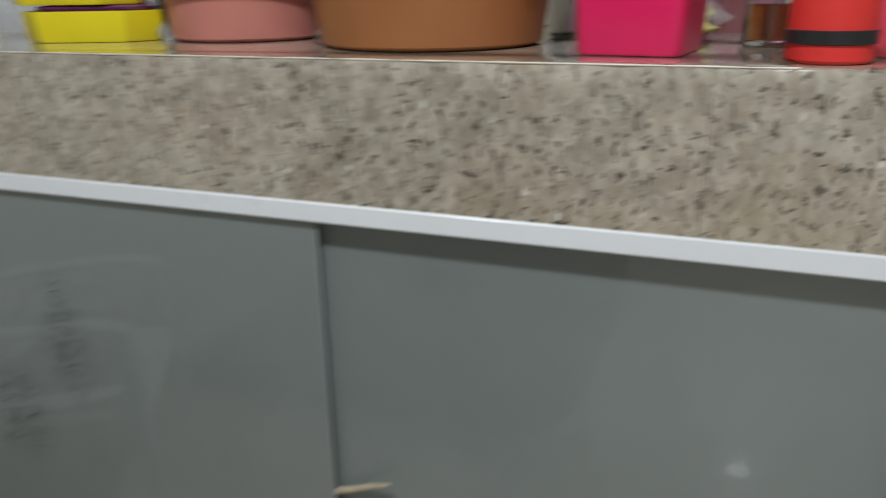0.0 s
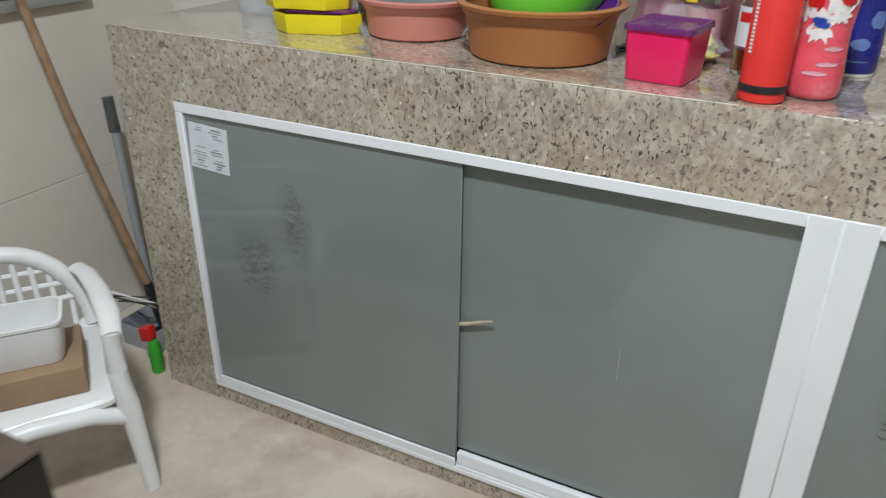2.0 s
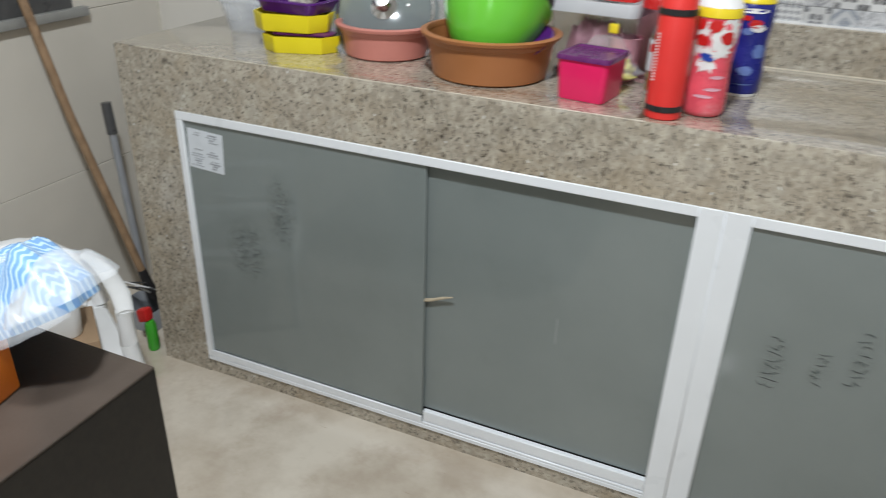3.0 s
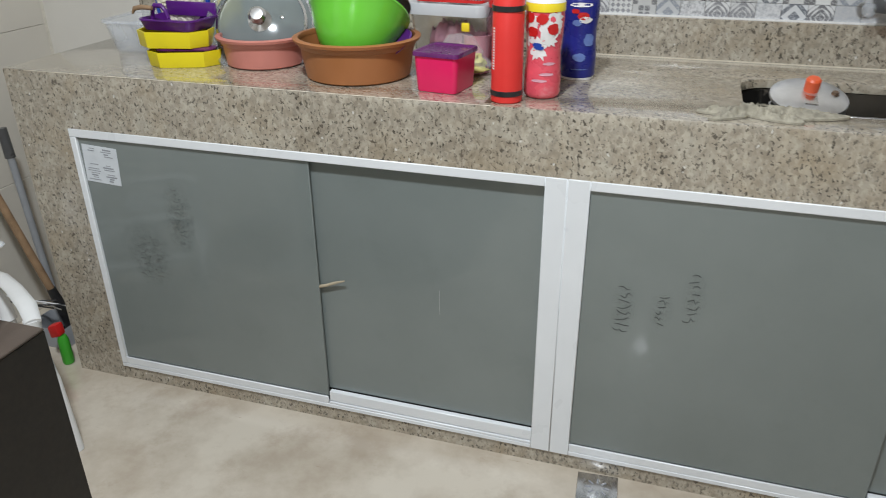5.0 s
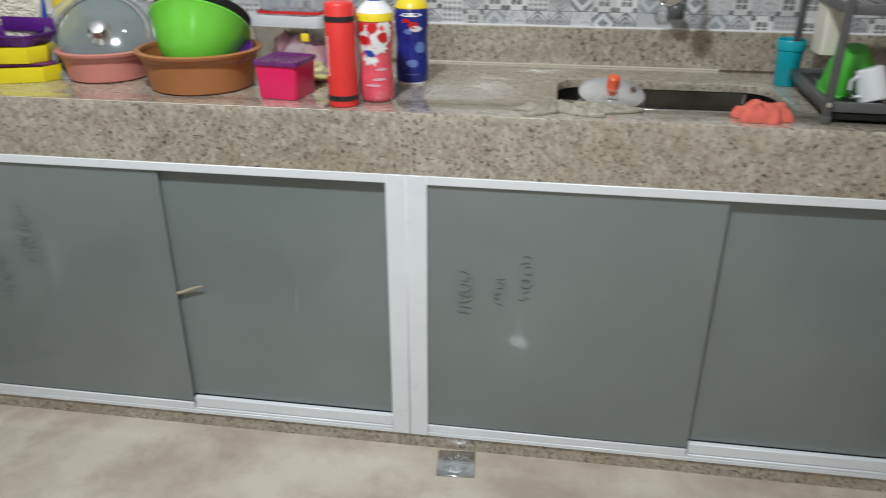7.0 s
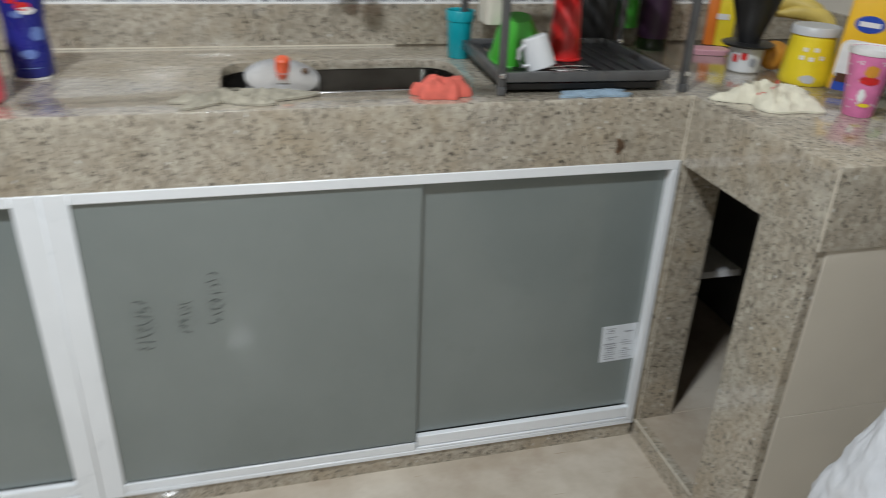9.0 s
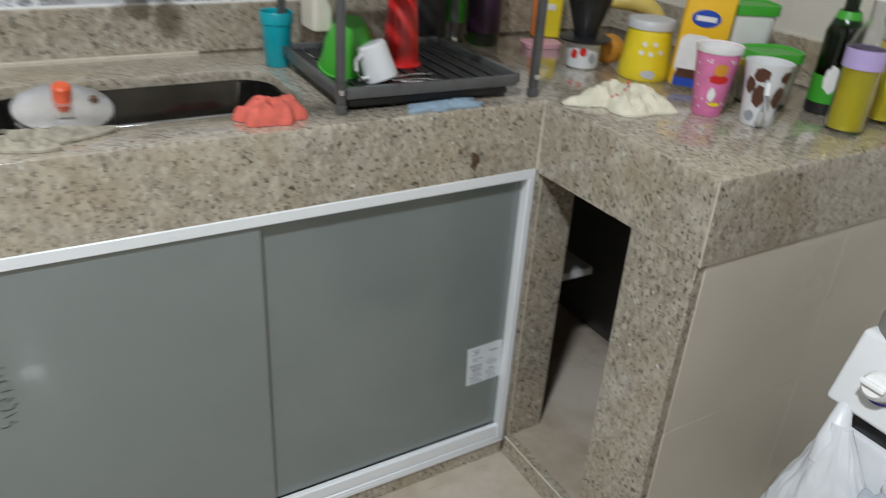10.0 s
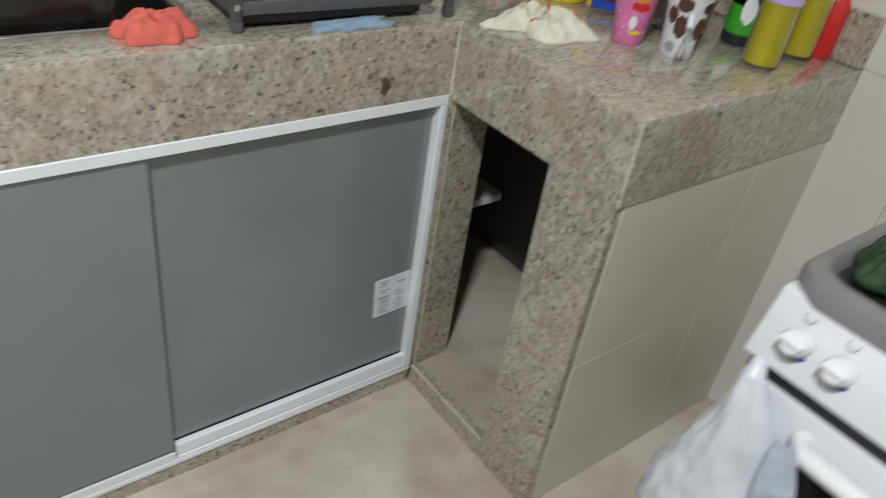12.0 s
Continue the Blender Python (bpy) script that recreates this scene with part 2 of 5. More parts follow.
BROOM_WOOD = plain("broom_wood", (0.30, 0.19, 0.11), 0.6, 0.2, 25, 0.2, blotch=(0.12, 0.07, 0.04))
BLUE_GREY = plain("grey_dustpan_plastic", (0.30, 0.31, 0.33), 0.45, 0.1, 14)
PRINT_GREY = plain("grey_print", (0.30, 0.31, 0.34), 0.5, 0.15, 90)
PAPER = plain("label_paper", (0.66, 0.69, 0.73), 0.55, 0.05, 30)
SMUDGE = plain("marker_ink", (0.055, 0.062, 0.06), 0.6, 0.5, 60)
FAINT = plain("wiped_marker_ink", (0.125, 0.138, 0.134), 0.6, 0.4, 60)
TWIG_WOOD = plain("straw", (0.42, 0.35, 0.25), 0.7, 0.15, 60)
PINK_CUP = plain("pink_cup_print", (0.74, 0.20, 0.42), 0.35, 0.15, 30)
BROWN_PRINT = plain("brown_print", (0.09, 0.035, 0.02), 0.35, 0.1, 30)
FRUIT = plain("fruit_orange", (0.62, 0.27, 0.03), 0.5, 0.15, 20, 0.3)
BANANA = plain("banana_skin", (0.62, 0.47, 0.12), 0.5, 0.15, 12, blotch=(0.25, 0.15, 0.05))
PINK_PALE = plain("pale_pink_plastic", (0.72, 0.38, 0.46), 0.4, 0.08, 14)
BAG_WHITE = plain("white_bag_film", (0.55, 0.56, 0.59), 0.35, 0.14, 9, 0.5, 45)
BAG_GREY = plain("grey_bag_film", (0.33, 0.36, 0.41), 0.32, 0.15, 30, 0.3, 60)
STAIN = plain("rust_stain", (0.10, 0.06, 0.035), 0.5, 0.4, 80)
SILVER_LID = plain("grey_lid_plastic", (0.55, 0.56, 0.58), 0.35, 0.05, 14)
CLEAR_PLASTIC = clear("clear_plastic", (0.93, 0.94, 0.95), 0.06, 1.3)
CLEAR_GLASS = clear("clear_glass", (0.92, 0.95, 0.95), 0.0, 1.45)
SMOKED_GLASS = clear("smoked_lid_glass", (0.40, 0.46, 0.47), 0.05, 1.45, 0.62)
LID_FLANGE = clear("lid_flange_glass", (0.75, 0.78, 0.79), 0.05, 1.4, 0.8)
GREEN_GLASS = clear("dark_green_glass", (0.02, 0.09, 0.02), 0.02, 1.45)
OIL = clear("cooking_oil", (0.88, 0.74, 0.04), 0.02, 1.35, 0.3)
AMBER = clear("amber_liquid", (0.55, 0.17, 0.04), 0.03, 1.4)
PINK_CLEAR = clear("pink_clear_plastic", (0.85, 0.58, 0.66), 0.12, 1.3)
FILM = plain("plastic_film", (0.80, 0.83, 0.87), 0.25, 0.1, 20)
FILM.node_tree.nodes["Principled BSDF"].inputs["Alpha"].default_value = 0.16
MILKY = plain("milky_plastic", (0.74, 0.77, 0.82), 0.25, 0.06, 20)
MILKY.node_tree.nodes["Principled BSDF"].inputs["Alpha"].default_value = 0.3
OVEN_GLASS = plain("black_oven_glass", (0.006, 0.007, 0.008), 0.12, 0.1, 10, 0)
BLUE_RING = plain("blue_dial_print", (0.03, 0.03, 0.35), 0.4)
WAVY = wavy_cloth()
TILE_KINDS = [
    printed_tile("ring", (0.13, 0.13, 0.14), (0.70, 0.70, 0.71)),
    printed_tile("flower", (0.10, 0.10, 0.105), (0.74, 0.74, 0.74)),
    printed_tile("diamond", (0.14, 0.15, 0.17), (0.66, 0.67, 0.69)),
    printed_tile("check", (0.15, 0.15, 0.16), (0.76, 0.76, 0.76)),
    printed_tile("medallion", (0.11, 0.105, 0.10), (0.62, 0.62, 0.62)),
    printed_tile("speckle", (0.22, 0.23, 0.25), (0.72, 0.72, 0.74)),
]


# ---- shape helpers ----
def thing(name, label, category, m=None, group="", kind=""):
    ob = new(name)
    ob.matrix_world = m or Matrix()
    return tagged(ob, label, category, group, kind)


def mesh_of(bm, smooth=True):
    bmesh.ops.recalc_face_normals(bm, faces=bm.faces[:])
    me = bpy.data.meshes.new("mesh")
    bm.to_mesh(me)
    bm.free()
    if smooth:
        me.shade_smooth()
        me.set_sharp_from_angle(angle=radians(38))
    return me


def part(name, bm, material, parent, label="", m=None):
    me = mesh_of(bm)
    me.name = name
    me.materials.append(material)
    ob = new(name, me)
    ob.parent = parent
    if m:
        ob.matrix_basis = m
    return tagged(ob, label)


def solid(name, bm, material, label, category, kind="", m=None, group=""):
    me = mesh_of(bm)
    me.materials.append(material)
    ob = new(name, me)
    if m:
        ob.matrix_world = m
    return tagged(ob, label, category, group, kind)


def box(x0, x1, y0, y1, z0, z1, bev=0.0, seg=2):
    bm = bmesh.new()
    bmesh.ops.create_cube(bm, size=1, matrix=Matrix.LocRotScale(((x0 + x1) / 2, (y0 + y1) / 2, (z0 + z1) / 2), None, (x1 - x0, y1 - y0, z1 - z0)))
    if bev:
        bmesh.ops.bevel(bm, geom=bm.edges[:], offset=bev, segments=seg, profile=0.5, affect="EDGES")
    return bm


def join(*parts):
    bm = bmesh.new()
    for other in parts:
        me = bpy.data.meshes.new("joining")
        other.to_mesh(me)
        other.free()
        bm.from_mesh(me)
        bpy.data.meshes.remove(me)
    return bm


def moved(bm, m):
    bm.transform(m)
    return bm


def lathe(profile, seg=40, a0=0.0, a1=360.0):
    """A turned body: (radius, height) pairs, from the axis outwards and round the wall."""
    bm = bmesh.new()
    full = abs(a1 - a0) >= 360
    n = seg if full else seg + 1
    rings = []
    for r, z in profile:
        if r < 1e-5:
            rings.append([bm.verts.new((0, 0, z))])
        else:
            rings.append([bm.verts.new((r * math.cos(radians(a0 + (a1 - a0) * i / seg)), r * math.sin(radians(a0 + (a1 - a0) * i / seg)), z)) for i in range(n)])
    for a, b in zip(rings, rings[1:]):
        for i in range(seg):
            j = (i + 1) % n
            if len(a) == 1 and len(b) == 1:
                continue
            if len(a) == 1:
                bm.faces.new((a[0], b[i], b[j]))
            elif len(b) == 1:
                bm.faces.new((a[i], a[j], b[0]))
            else:
                bm.faces.new((a[i], a[j], b[j], b[i]))
    return bm


def squared(profile, w, d, corner=0.25, seg=48):
    """A moulded box: (size factor, height) pairs swept round a rounded rectangle of w by d."""
    bm = bmesh.new()
    outline = []
    rad = corner * min(w, d) / 2
    per = seg // 4
    for q, (sx, sy) in enumerate(((1, 1), (-1, 1), (-1, -1), (1, -1))):
        for i in range(per):
            a = radians(90 * q + 90 * i / (per - 1))
            outline.append((sx * (w / 2 - rad) + rad * math.cos(a), sy * (d / 2 - rad) + rad * math.sin(a)))
    rings = []
    for f, z in profile:
        rings.append([bm.verts.new((x * f, y * f, z)) for x, y in outline] if f > 0 else None)
    n = len(outline)
    last = None
    for (f, z), ring in zip(profile, rings):
        if ring is None:
            continue
        if last is not None:
            for i in range(n):
                bm.faces.new((last[i], last[(i + 1) % n], ring[(i + 1) % n], ring[i]))
        last = ring
    live = [r for r in rings if r]
    if profile[0][0] <= 0:
        bm.faces.new(live[0][::-1])
    if profile[-1][0] <= 0:
        bm.faces.new(live[-1])
    return bm


def tube(points, radius, seg=10, flat=1.0):
    """A round bar along points; flat squeezes its section upwards."""
    bm = bmesh.new()
    pts = [Vector(p) for p in points]
    rings = []
    for i, p in enumerate(pts):
        d = (pts[min(i + 1, len(pts) - 1)] - pts[max(i - 1, 0)]).normalized()
        side = d.cross(Vector((0, 0, 1)))
        side = side.normalized() if side.length > 0.05 else Vector((1, 0, 0))
        up = side.cross(d).normalized()
        r = radius[i] if isinstance(radius, (list, tuple)) else radius
        rings.append([bm.verts.new(p + side * r * math.cos(2 * math.pi * k / seg) + up * r * flat * math.sin(2 * math.pi * k / seg)) for k in range(seg)])
    for a, b in zip(rings, rings[1:]):
        for k in range(seg):
            bm.faces.new((a[k], a[(k + 1) % seg], b[(k + 1) % seg], b[k]))
    bm.faces.new(rings[0][::-1])
    bm.faces.new(rings[-1])
    return bm


def crumple(w, d, h, seed, nx=44, ny=36, folds=14.0, thick=0.004, ragged=0.25, flat=2.2, amp=0.55):
    """A cloth lying in folds: a heap w by d, up to h high, ragged at its outline."""
    bm = bmesh.new()
    tops, unders = {}, {}
    for i in range(nx + 1):
        for j in range(ny + 1):
            u, v = 2 * i / nx - 1, 2 * j / ny - 1
            k = max(abs(u), abs(v))
            q = math.hypot(u, v)
            s = k / q if q > 1e-6 else 1
            a = math.atan2(v, u)
            rim = 1 + ragged * (noise.noise(Vector((math.cos(a) * 1.7, math.sin(a) * 1.7, seed))) * 1.4)
            x, y = u * s * w / 2 * rim, v * s * d / 2 * rim
            body = max(0.0, 1 - k ** flat)
            ridge = 1 - abs(noise.noise(Vector((x * folds * 4, y * folds * 4, seed * 3.1)))) * 2.1
            fine = noise.noise(Vector((x * folds * 10, y * folds * 10, seed)))
            z = h * body * (1 - amp + amp * max(0, ridge)) + 0.10 * h * fine * (0.3 + body)
            tops[i, j] = bm.verts.new((x, y, max(0.001, z) + thick))
            unders[i, j] = bm.verts.new((x, y, max(0.0, z)))
    for i in range(nx):
        for j in range(ny):
            bm.faces.new((tops[i, j], tops[i + 1, j], tops[i + 1, j + 1], tops[i, j + 1]))
            bm.faces.new((unders[i, j], unders[i, j + 1], unders[i + 1, j + 1], unders[i + 1, j]))
    edge = [(i, 0) for i in range(nx)] + [(nx, j) for j in range(ny)] + [(i, ny) for i in range(nx, 0, -1)] + [(0, j) for j in range(ny, 0, -1)]
    for a, b in zip(edge, edge[1:] + edge[:1]):
        bm.faces.new((tops[a], unders[a], unders[b], tops[b]))
    return bm


def sack(rx, ry, h, seed, neck=0.2, lumps=0.16, nu=56, nv=40, crease=0.10):
    """A hanging or standing bag: wide below, drawn together above, with creases."""
    bm = bmesh.new()
    rings = []
    for j in range(nv + 1):
        t = j / nv
        prof = max(0.02, math.sin(min(1.0, t * 3.2) * math.pi / 2)) * (1 - (1 - neck) * max(0, (t - 0.25) / 0.75) ** 1.1)
        ring = []
        for i in range(nu):
            a = 2 * math.pi * i / nu
            c, s = math.cos(a), math.sin(a)
            loose = lumps * (1 - 0.75 * t)
            k = 1 + loose * 1.6 * noise.noise(Vector((c * 1.6, s * 1.6, t * 5.5 + seed))) + loose * 0.7 * noise.noise(Vector((c * 4, s * 4, t * 9 + seed))) + loose * 0.35 * noise.noise(Vector((c * 9, s * 9, t * 20 + seed)))
            k += crease * t * math.sin(a * 9 + seed + 2 * noise.noise(Vector((t * 3, c, seed))))
            ring.append(bm.verts.new((rx * prof * c * k, ry * prof * s * k, h * t)))
        rings.append(ring)
    for a, b in zip(rings, rings[1:]):
        for i in range(nu):
            bm.faces.new((a[i], a[(i + 1) % nu], b[(i + 1) % nu], b[i]))
    bm.faces.new(rings[0][::-1])
    bm.faces.new(rings[-1])
    return bm


# ---- the room ----
XL, XR, YB, YF, HC = -0.55, 3.19, 0.57, -5.4, 2.84
TOP, SKIRT, SILL = 0.90, 0.757, 0.042
XP, YP = 2.527, -0.437
solid("floor", box(XL - 0.1, XR + 0.1, YF - 0.1, YB + 0.1, -0.1, 0.0), FLOOR, "cream polished porcelain floor with brown clouding and smears", "floor", "structure")
# Ceiling and south wall are out of view, added to bounce fill light.
solid("ceiling", box(XL - 0.1, XR + 0.1, YF - 0.1, YB + 0.1, HC, HC + 0.1), CEILING_PAINT, "unseen white ceiling added to bounce light", "ceiling", "structure")
wall_north = thing("wall_north", "back wall with grey patchwork tiles over granite", "wall", kind="structure")
part("wall_body", box(XL - 0.1, XR + 0.1, YB, YB + 0.1, 0, HC), WALL_PAINT, wall_north)
solid("wall_south_bounce", box(XL - 0.1, XR + 0.1, YF - 0.1, YF, 0, HC), WALL_PAINT, "unseen pale wall added behind the camera to bounce light", "wall", "structure")
wall_east = thing("wall_east", "cream tiled wall beside the stove and counter", "wall", kind="structure")
part("wall_body", box(XR, XR + 0.1, YF, YB, 0, HC), WALL_PAINT, wall_east)
wall_west = thing("wall_west", "cream tiled wall behind the broom and chair", "wall", kind="structure")
part("wall_body", box(XL - 0.1, XL, YF, YB, 0, HC), GROUT, wall_west)

# ceiling light
for lx, ly in ((1.04, -1.28), (1.40, -4.9)):
    light = thing("ceiling_light", "round white ceiling light", "lamp", pose(lx, ly, HC))
    part("base", lathe([(0, 0), (0.2, 0), (0.2, -0.05), (0.17, -0.075), (0, -0.08)]), WHITE_PLASTIC, light)


# ---- granite counter ----
def slab_with_hole(outline, hole, z0, z1):
    bm = bmesh.new()
    loops = []
    for pts in (outline, hole):
        vs = [bm.verts.new((x, y, z1)) for x, y in pts]
        loops.append(vs)
        for a, b in zip(vs, vs[1:] + vs[:1]):
            bm.edges.new((a, b))
    bmesh.ops.triangle_fill(bm, use_beauty=True, use_dissolve=False, edges=bm.edges[:])
    ext = bmesh.ops.extrude_face_region(bm, geom=bm.faces[:])
    for v in ext["geom"]:
        if isinstance(v, bmesh.types.BMVert):
            v.co.z = z0
    bm.normal_update()
    crisp = [e for e in bm.edges if len(e.link_faces) == 2 and min(v.co.z for v in e.verts) > z1 - 1e-5 and e.calc_face_angle() > 1.0]
    bmesh.ops.bevel(bm, geom=crisp, offset=0.0028, segments=2, profile=0.5, affect="EDGES")
    return bm


def rounded(x0, x1, y0, y1, r, n=7):
    pts = []
    for q, (cx, cy) in enumerate(((x1 - r, y1 - r), (x0 + r, y1 - r), (x0 + r, y0 + r), (x1 - r, y0 + r))):
        for i in range(n):
            a = radians(90 * q + 90 * i / (n - 1))
            pts.append((cx + r * math.cos(a), cy + r * math.sin(a)))
    return pts


SX0, SX1, SY0, SY1 = 1.577, 2.092, 0.105, 0.385
counter = thing("kitchen_counter", "speckled beige-grey granite counter, L-shaped, with a deep front skirt", "counter", kind="structure")
part("worktop", slab_with_hole([(-0.16, 0.0), (XP, 0.0), (XP, YP), (XR, YP), (XR, YB), (-0.16, YB)], rounded(SX0, SX1, SY0, SY1, 0.07), TOP - 0.02, TOP), GRANITE, counter)
part("front_skirt", box(-0.16, 1.0276, 0.0, 0.022, SKIRT, TOP - 0.02), GRANITE, counter)
part("front_skirt", box(1.0284, XP - 0.002, 0.0, 0.022, SKIRT, TOP - 0.02), GRANITE, counter)
part("seam", box(1.0274, 1.0286, 0.0003, 0.004, SKIRT, TOP - 0.021), STAIN, counter, "thin dark joint between two skirt slabs")
part("seam", box(XP + 0.0105, XP + 0.0122, -0.0052, -0.003, SILL + 0.01, SKIRT - 0.008), SEALANT, counter, "pale sealant joint")
part("seam", box(XP - 0.0006, XP + 0.0030, -0.277, -0.006, 0.0540, 0.0562), SEALANT, counter, "pale sealant joint")
part("side_panel", box(-0.16, 0.0, 0.0, 0.024, 0.0, SKIRT), GRANITE, counter)
part("end_panel", box(-0.16, -0.138, 0.024, YB, 0.0, TOP - 0.02), GRANITE, counter)
part("plinth", box(0.0, XP, 0.003, 0.03, 0.0, SILL), GRANITE, counter)
part("arm_skirt", box(XP, XP + 0.022, YP, -0.002, SKIRT - 0.006, TOP - 0.02), GRANITE, counter)
part("arm_end_skirt", box(XP + 0.022, XR, YP, YP + 0.022, SKIRT - 0.006, TOP - 0.02), GRANITE, counter)
part("arm_pillar", box(XP + 0.001, XP + 0.023, YP + 0.006, -0.279, 0.0, SKIRT - 0.006, 0.001, 1), GRANITE, counter)
part("jamb", box(XP + 0.001, 2.635, -0.004, 0.018, SILL, SKIRT - 0.006, 0.001, 1), GRANITE, counter)
part("arm_plinth", box(XP + 0.001, XP + 0.024, -0.279, -0.004, 0.0, 0.055), GRANITE, counter)
part("backsplash", box(-0.16, XR, YB - 0.022, YB, TOP, 1.0, 0.002, 1), GRANITE, counter)
part("arm_backsplash", box(XR - 0.022, XR, YP, YB - 0.022, TOP, 1.0, 0.002, 1), GRANITE, counter)
part("seam", box(XP - 0.0025, XP + 0.0015, -0.0025, 0.001, SKIRT, TOP), SEALANT, counter, "pale sealant joint")
part("seam", box(XP - 0.0008, XP + 0.0014, YP - 0.0008, YP + 0.0014, SKIRT - 0.006, TOP - 0.001), SEALANT, counter, "pale sealant joint")
part("seam", box(1.18, 2.0, YB - 0.0245, YB - 0.020, TOP, TOP + 0.003), SEALANT, counter, "pale sealant joint")
part("dark_strip", box(1.072, 1.084, 0.014, 0.115, TOP + 0.0002, TOP + 0.0012), STAIN, counter, "short thin dark strip on the worktop by the flask")
part("stain", moved(crumple(0.020, 0.030, 0.0015, 5, 14, 14, 30, 0.0005, 0.7), pose(2.373, -0.0005, 0.795, 90, 0, 0)), STAIN, counter, "dark rust stain")

# Pale bead paints the polished edge's highlight along with its chipped wear.
part("worn_edge_shine", tube([(-0.10 + 0.033 * i, 0.0004 + 0.0006 * math.sin(i * 2.3), TOP - 0.0012) for i in range(37)], [0.0004 + 0.0009 * abs(math.sin(i * 1.7)) for i in range(37)], 6), SEALANT, counter, "pale front edge, chipped wear plus a painted polish highlight")

# niche below the arm
niche = thing("niche", "storage niche under the counter, shade put into its wall colour, with a white shelf", "niche", kind="structure")
part("niche_floor", box(XP + 0.024, XR, YP + 0.03, -0.0005, 0.0, 0.052, 0.0012, 1), FLOOR, niche)
part("niche_floor", box(XP + 0.024, XR, 0.0005, YB, 0.0, 0.052, 0.0012, 1), FLOOR, niche)
part("niche_back", box(3.045, XR, YP + 0.03, YB, 0.052, TOP - 0.02), UNLIT_INSIDE, niche)
part("niche_side", box(XP + 0.0235, 3.045, YP + 0.026, -0.28, 0.052, TOP - 0.02), UNLIT_INSIDE, niche)
part("niche_partition", box(2.40, 2.62, 0.36, 0.38, 0.052, TOP - 0.02), UNLIT_INSIDE, niche)
part("niche_shelf", box(2.55, 2.825, 0.098, 0.35, 0.392, 0.412, 0.001, 1), WHITE_PLASTIC, niche, "white laminate shelf")
part("cabinet_back", box(-0.13, 2.60, 0.545, YB, 0.0, TOP - 0.02), UNLIT_INSIDE, niche)
part("cabinet_floor", box(-0.13, XP + 0.02, 0.03, 0.545, 0.0, 0.04), UNLIT_INSIDE, niche)

# sink
sink = thing("sink", "stainless steel sink bowl under the granite, dark reflections put into its colour", "sink", pose((SX0 + SX1) / 2, (SY0 + SY1) / 2, TOP - 0.021))
sw, sd = SX1 - SX0, SY1 - SY0
part("bowl", squared([(1.05, -0.001), (1.015, -0.001), (1.0, -0.004), (0.97, -0.14), (0.90, -0.165), (0.2, -0.172), (0, -0.172)], sw, sd, 0.48), DARK_REFLECT_STEEL, sink)
# Narrow steel strip added to show the glints along the sink's front.
part("flange", box(-sw / 2 + 0.07, sw / 2 - 0.06, -sd / 2 - 0.006, -sd / 2 + 0.003, 0.0215, 0.0232, 0.0006, 1), STEEL, sink, "steel strip added for the glints at the sink's edge")
part("ledge", tube([(-sw / 2 + 0.05, -sd / 2 + 0.012, -0.005), (0, -sd / 2 + 0.010, -0.006), (sw / 2 - 0.05, -sd / 2 + 0.012, -0.005)], 0.010, 12, 0.45), STEEL, sink, "steel bar along the bowl's front edge")
part("drain", lathe([(0, -0.170), (0.036, -0.170), (0.04, -0.168), (0.04, -0.173)], 28), CHROME, sink)

# ---- sliding doors ----
door_frame = thing("cabinet_frame", "white aluminium frame with sliding-door tracks", "cabinet frame", kind="structure")


def rail(name, x0, x1, z0, z1, y0=-0.003, y1=0.045):
    return part(name, box(x0, x1, y0, y1, z0, z1, 0.0015, 1), WHITE_ALU, door_frame)


rail("top_rail", 0.0, 1.208, 0.738, SKIRT + 0.002)
rail("top_rail", 1.302, 2.524, 0.738, SKIRT + 0.002)
rail("divider", 1.208, 1.2547, SILL, SKIRT + 0.002)
rail("divider", 1.2550, 1.302, SILL, SKIRT + 0.002)
rail("stile", 0.0, 0.018, SILL + 0.012, 0.738)
rail("stile", 2.507, 2.524, SILL + 0.012, 0.738)
for x0, x1 in ((0.0, 1.208), (1.302, 2.524)):
    rail("bottom_rail", x0, x1, SILL, SILL + 0.012)
    mid = 0.66 if x0 < 1 else 1.953
    rail("front_track", x0, mid, SILL + 0.012, SILL + 0.034, -0.002, 0.0035)
    rail("track_lip", mid + 0.003, x1, SILL + 0.0122, SILL + 0.0188, -0.002, 0.009)
    rail("back_track", mid + 0.003, x1, SILL + 0.0202, SILL + 0.05, 0.001, 0.0155)


def sliding_door(x0, x1, y, z0, label):
    d = thing("sliding_door", label, "sliding door", group="sliding cabinet doors")
    part("panel", box(x0, x1, y, y + 0.006, z0, 0.742, 0.0012, 1), GLASS_DOOR, d)
    return d


def scribble(door, x0, x1, z0, z1, y, seed, count, ink=None):
    """Unreadable marker strokes, each a short bar."""
    rnd = random.Random(seed)
    for i in range(count):
        z = z0 + (z1 - z0) * (i + 0.5) / count + rnd.uniform(-0.003, 0.003)
        w = (x1 - x0) * rnd.uniform(0.5, 1.0)
        cx = (x0 + x1) / 2 + rnd.uniform(-0.2, 0.2) * (x1 - x0)
        lean, bow = rnd.uniform(-0.35, 0.35), rnd.uniform(-0.006, 0.006)
        pts = [(cx + w * (k / 6 - 0.5), y + 0.0002, z + lean * w * (k / 6 - 0.5) + bow * math.sin(math.pi * k / 6 * rnd.choice((1, 1, 2)))) for k in range(7)]
        part("marker_stroke", tube(pts, [0.0006, 0.0012, 0.0014, 0.0011, 0.0013, 0.0011, 0.0005], 6), ink or SMUDGE, door, "smudged black marker stroke")


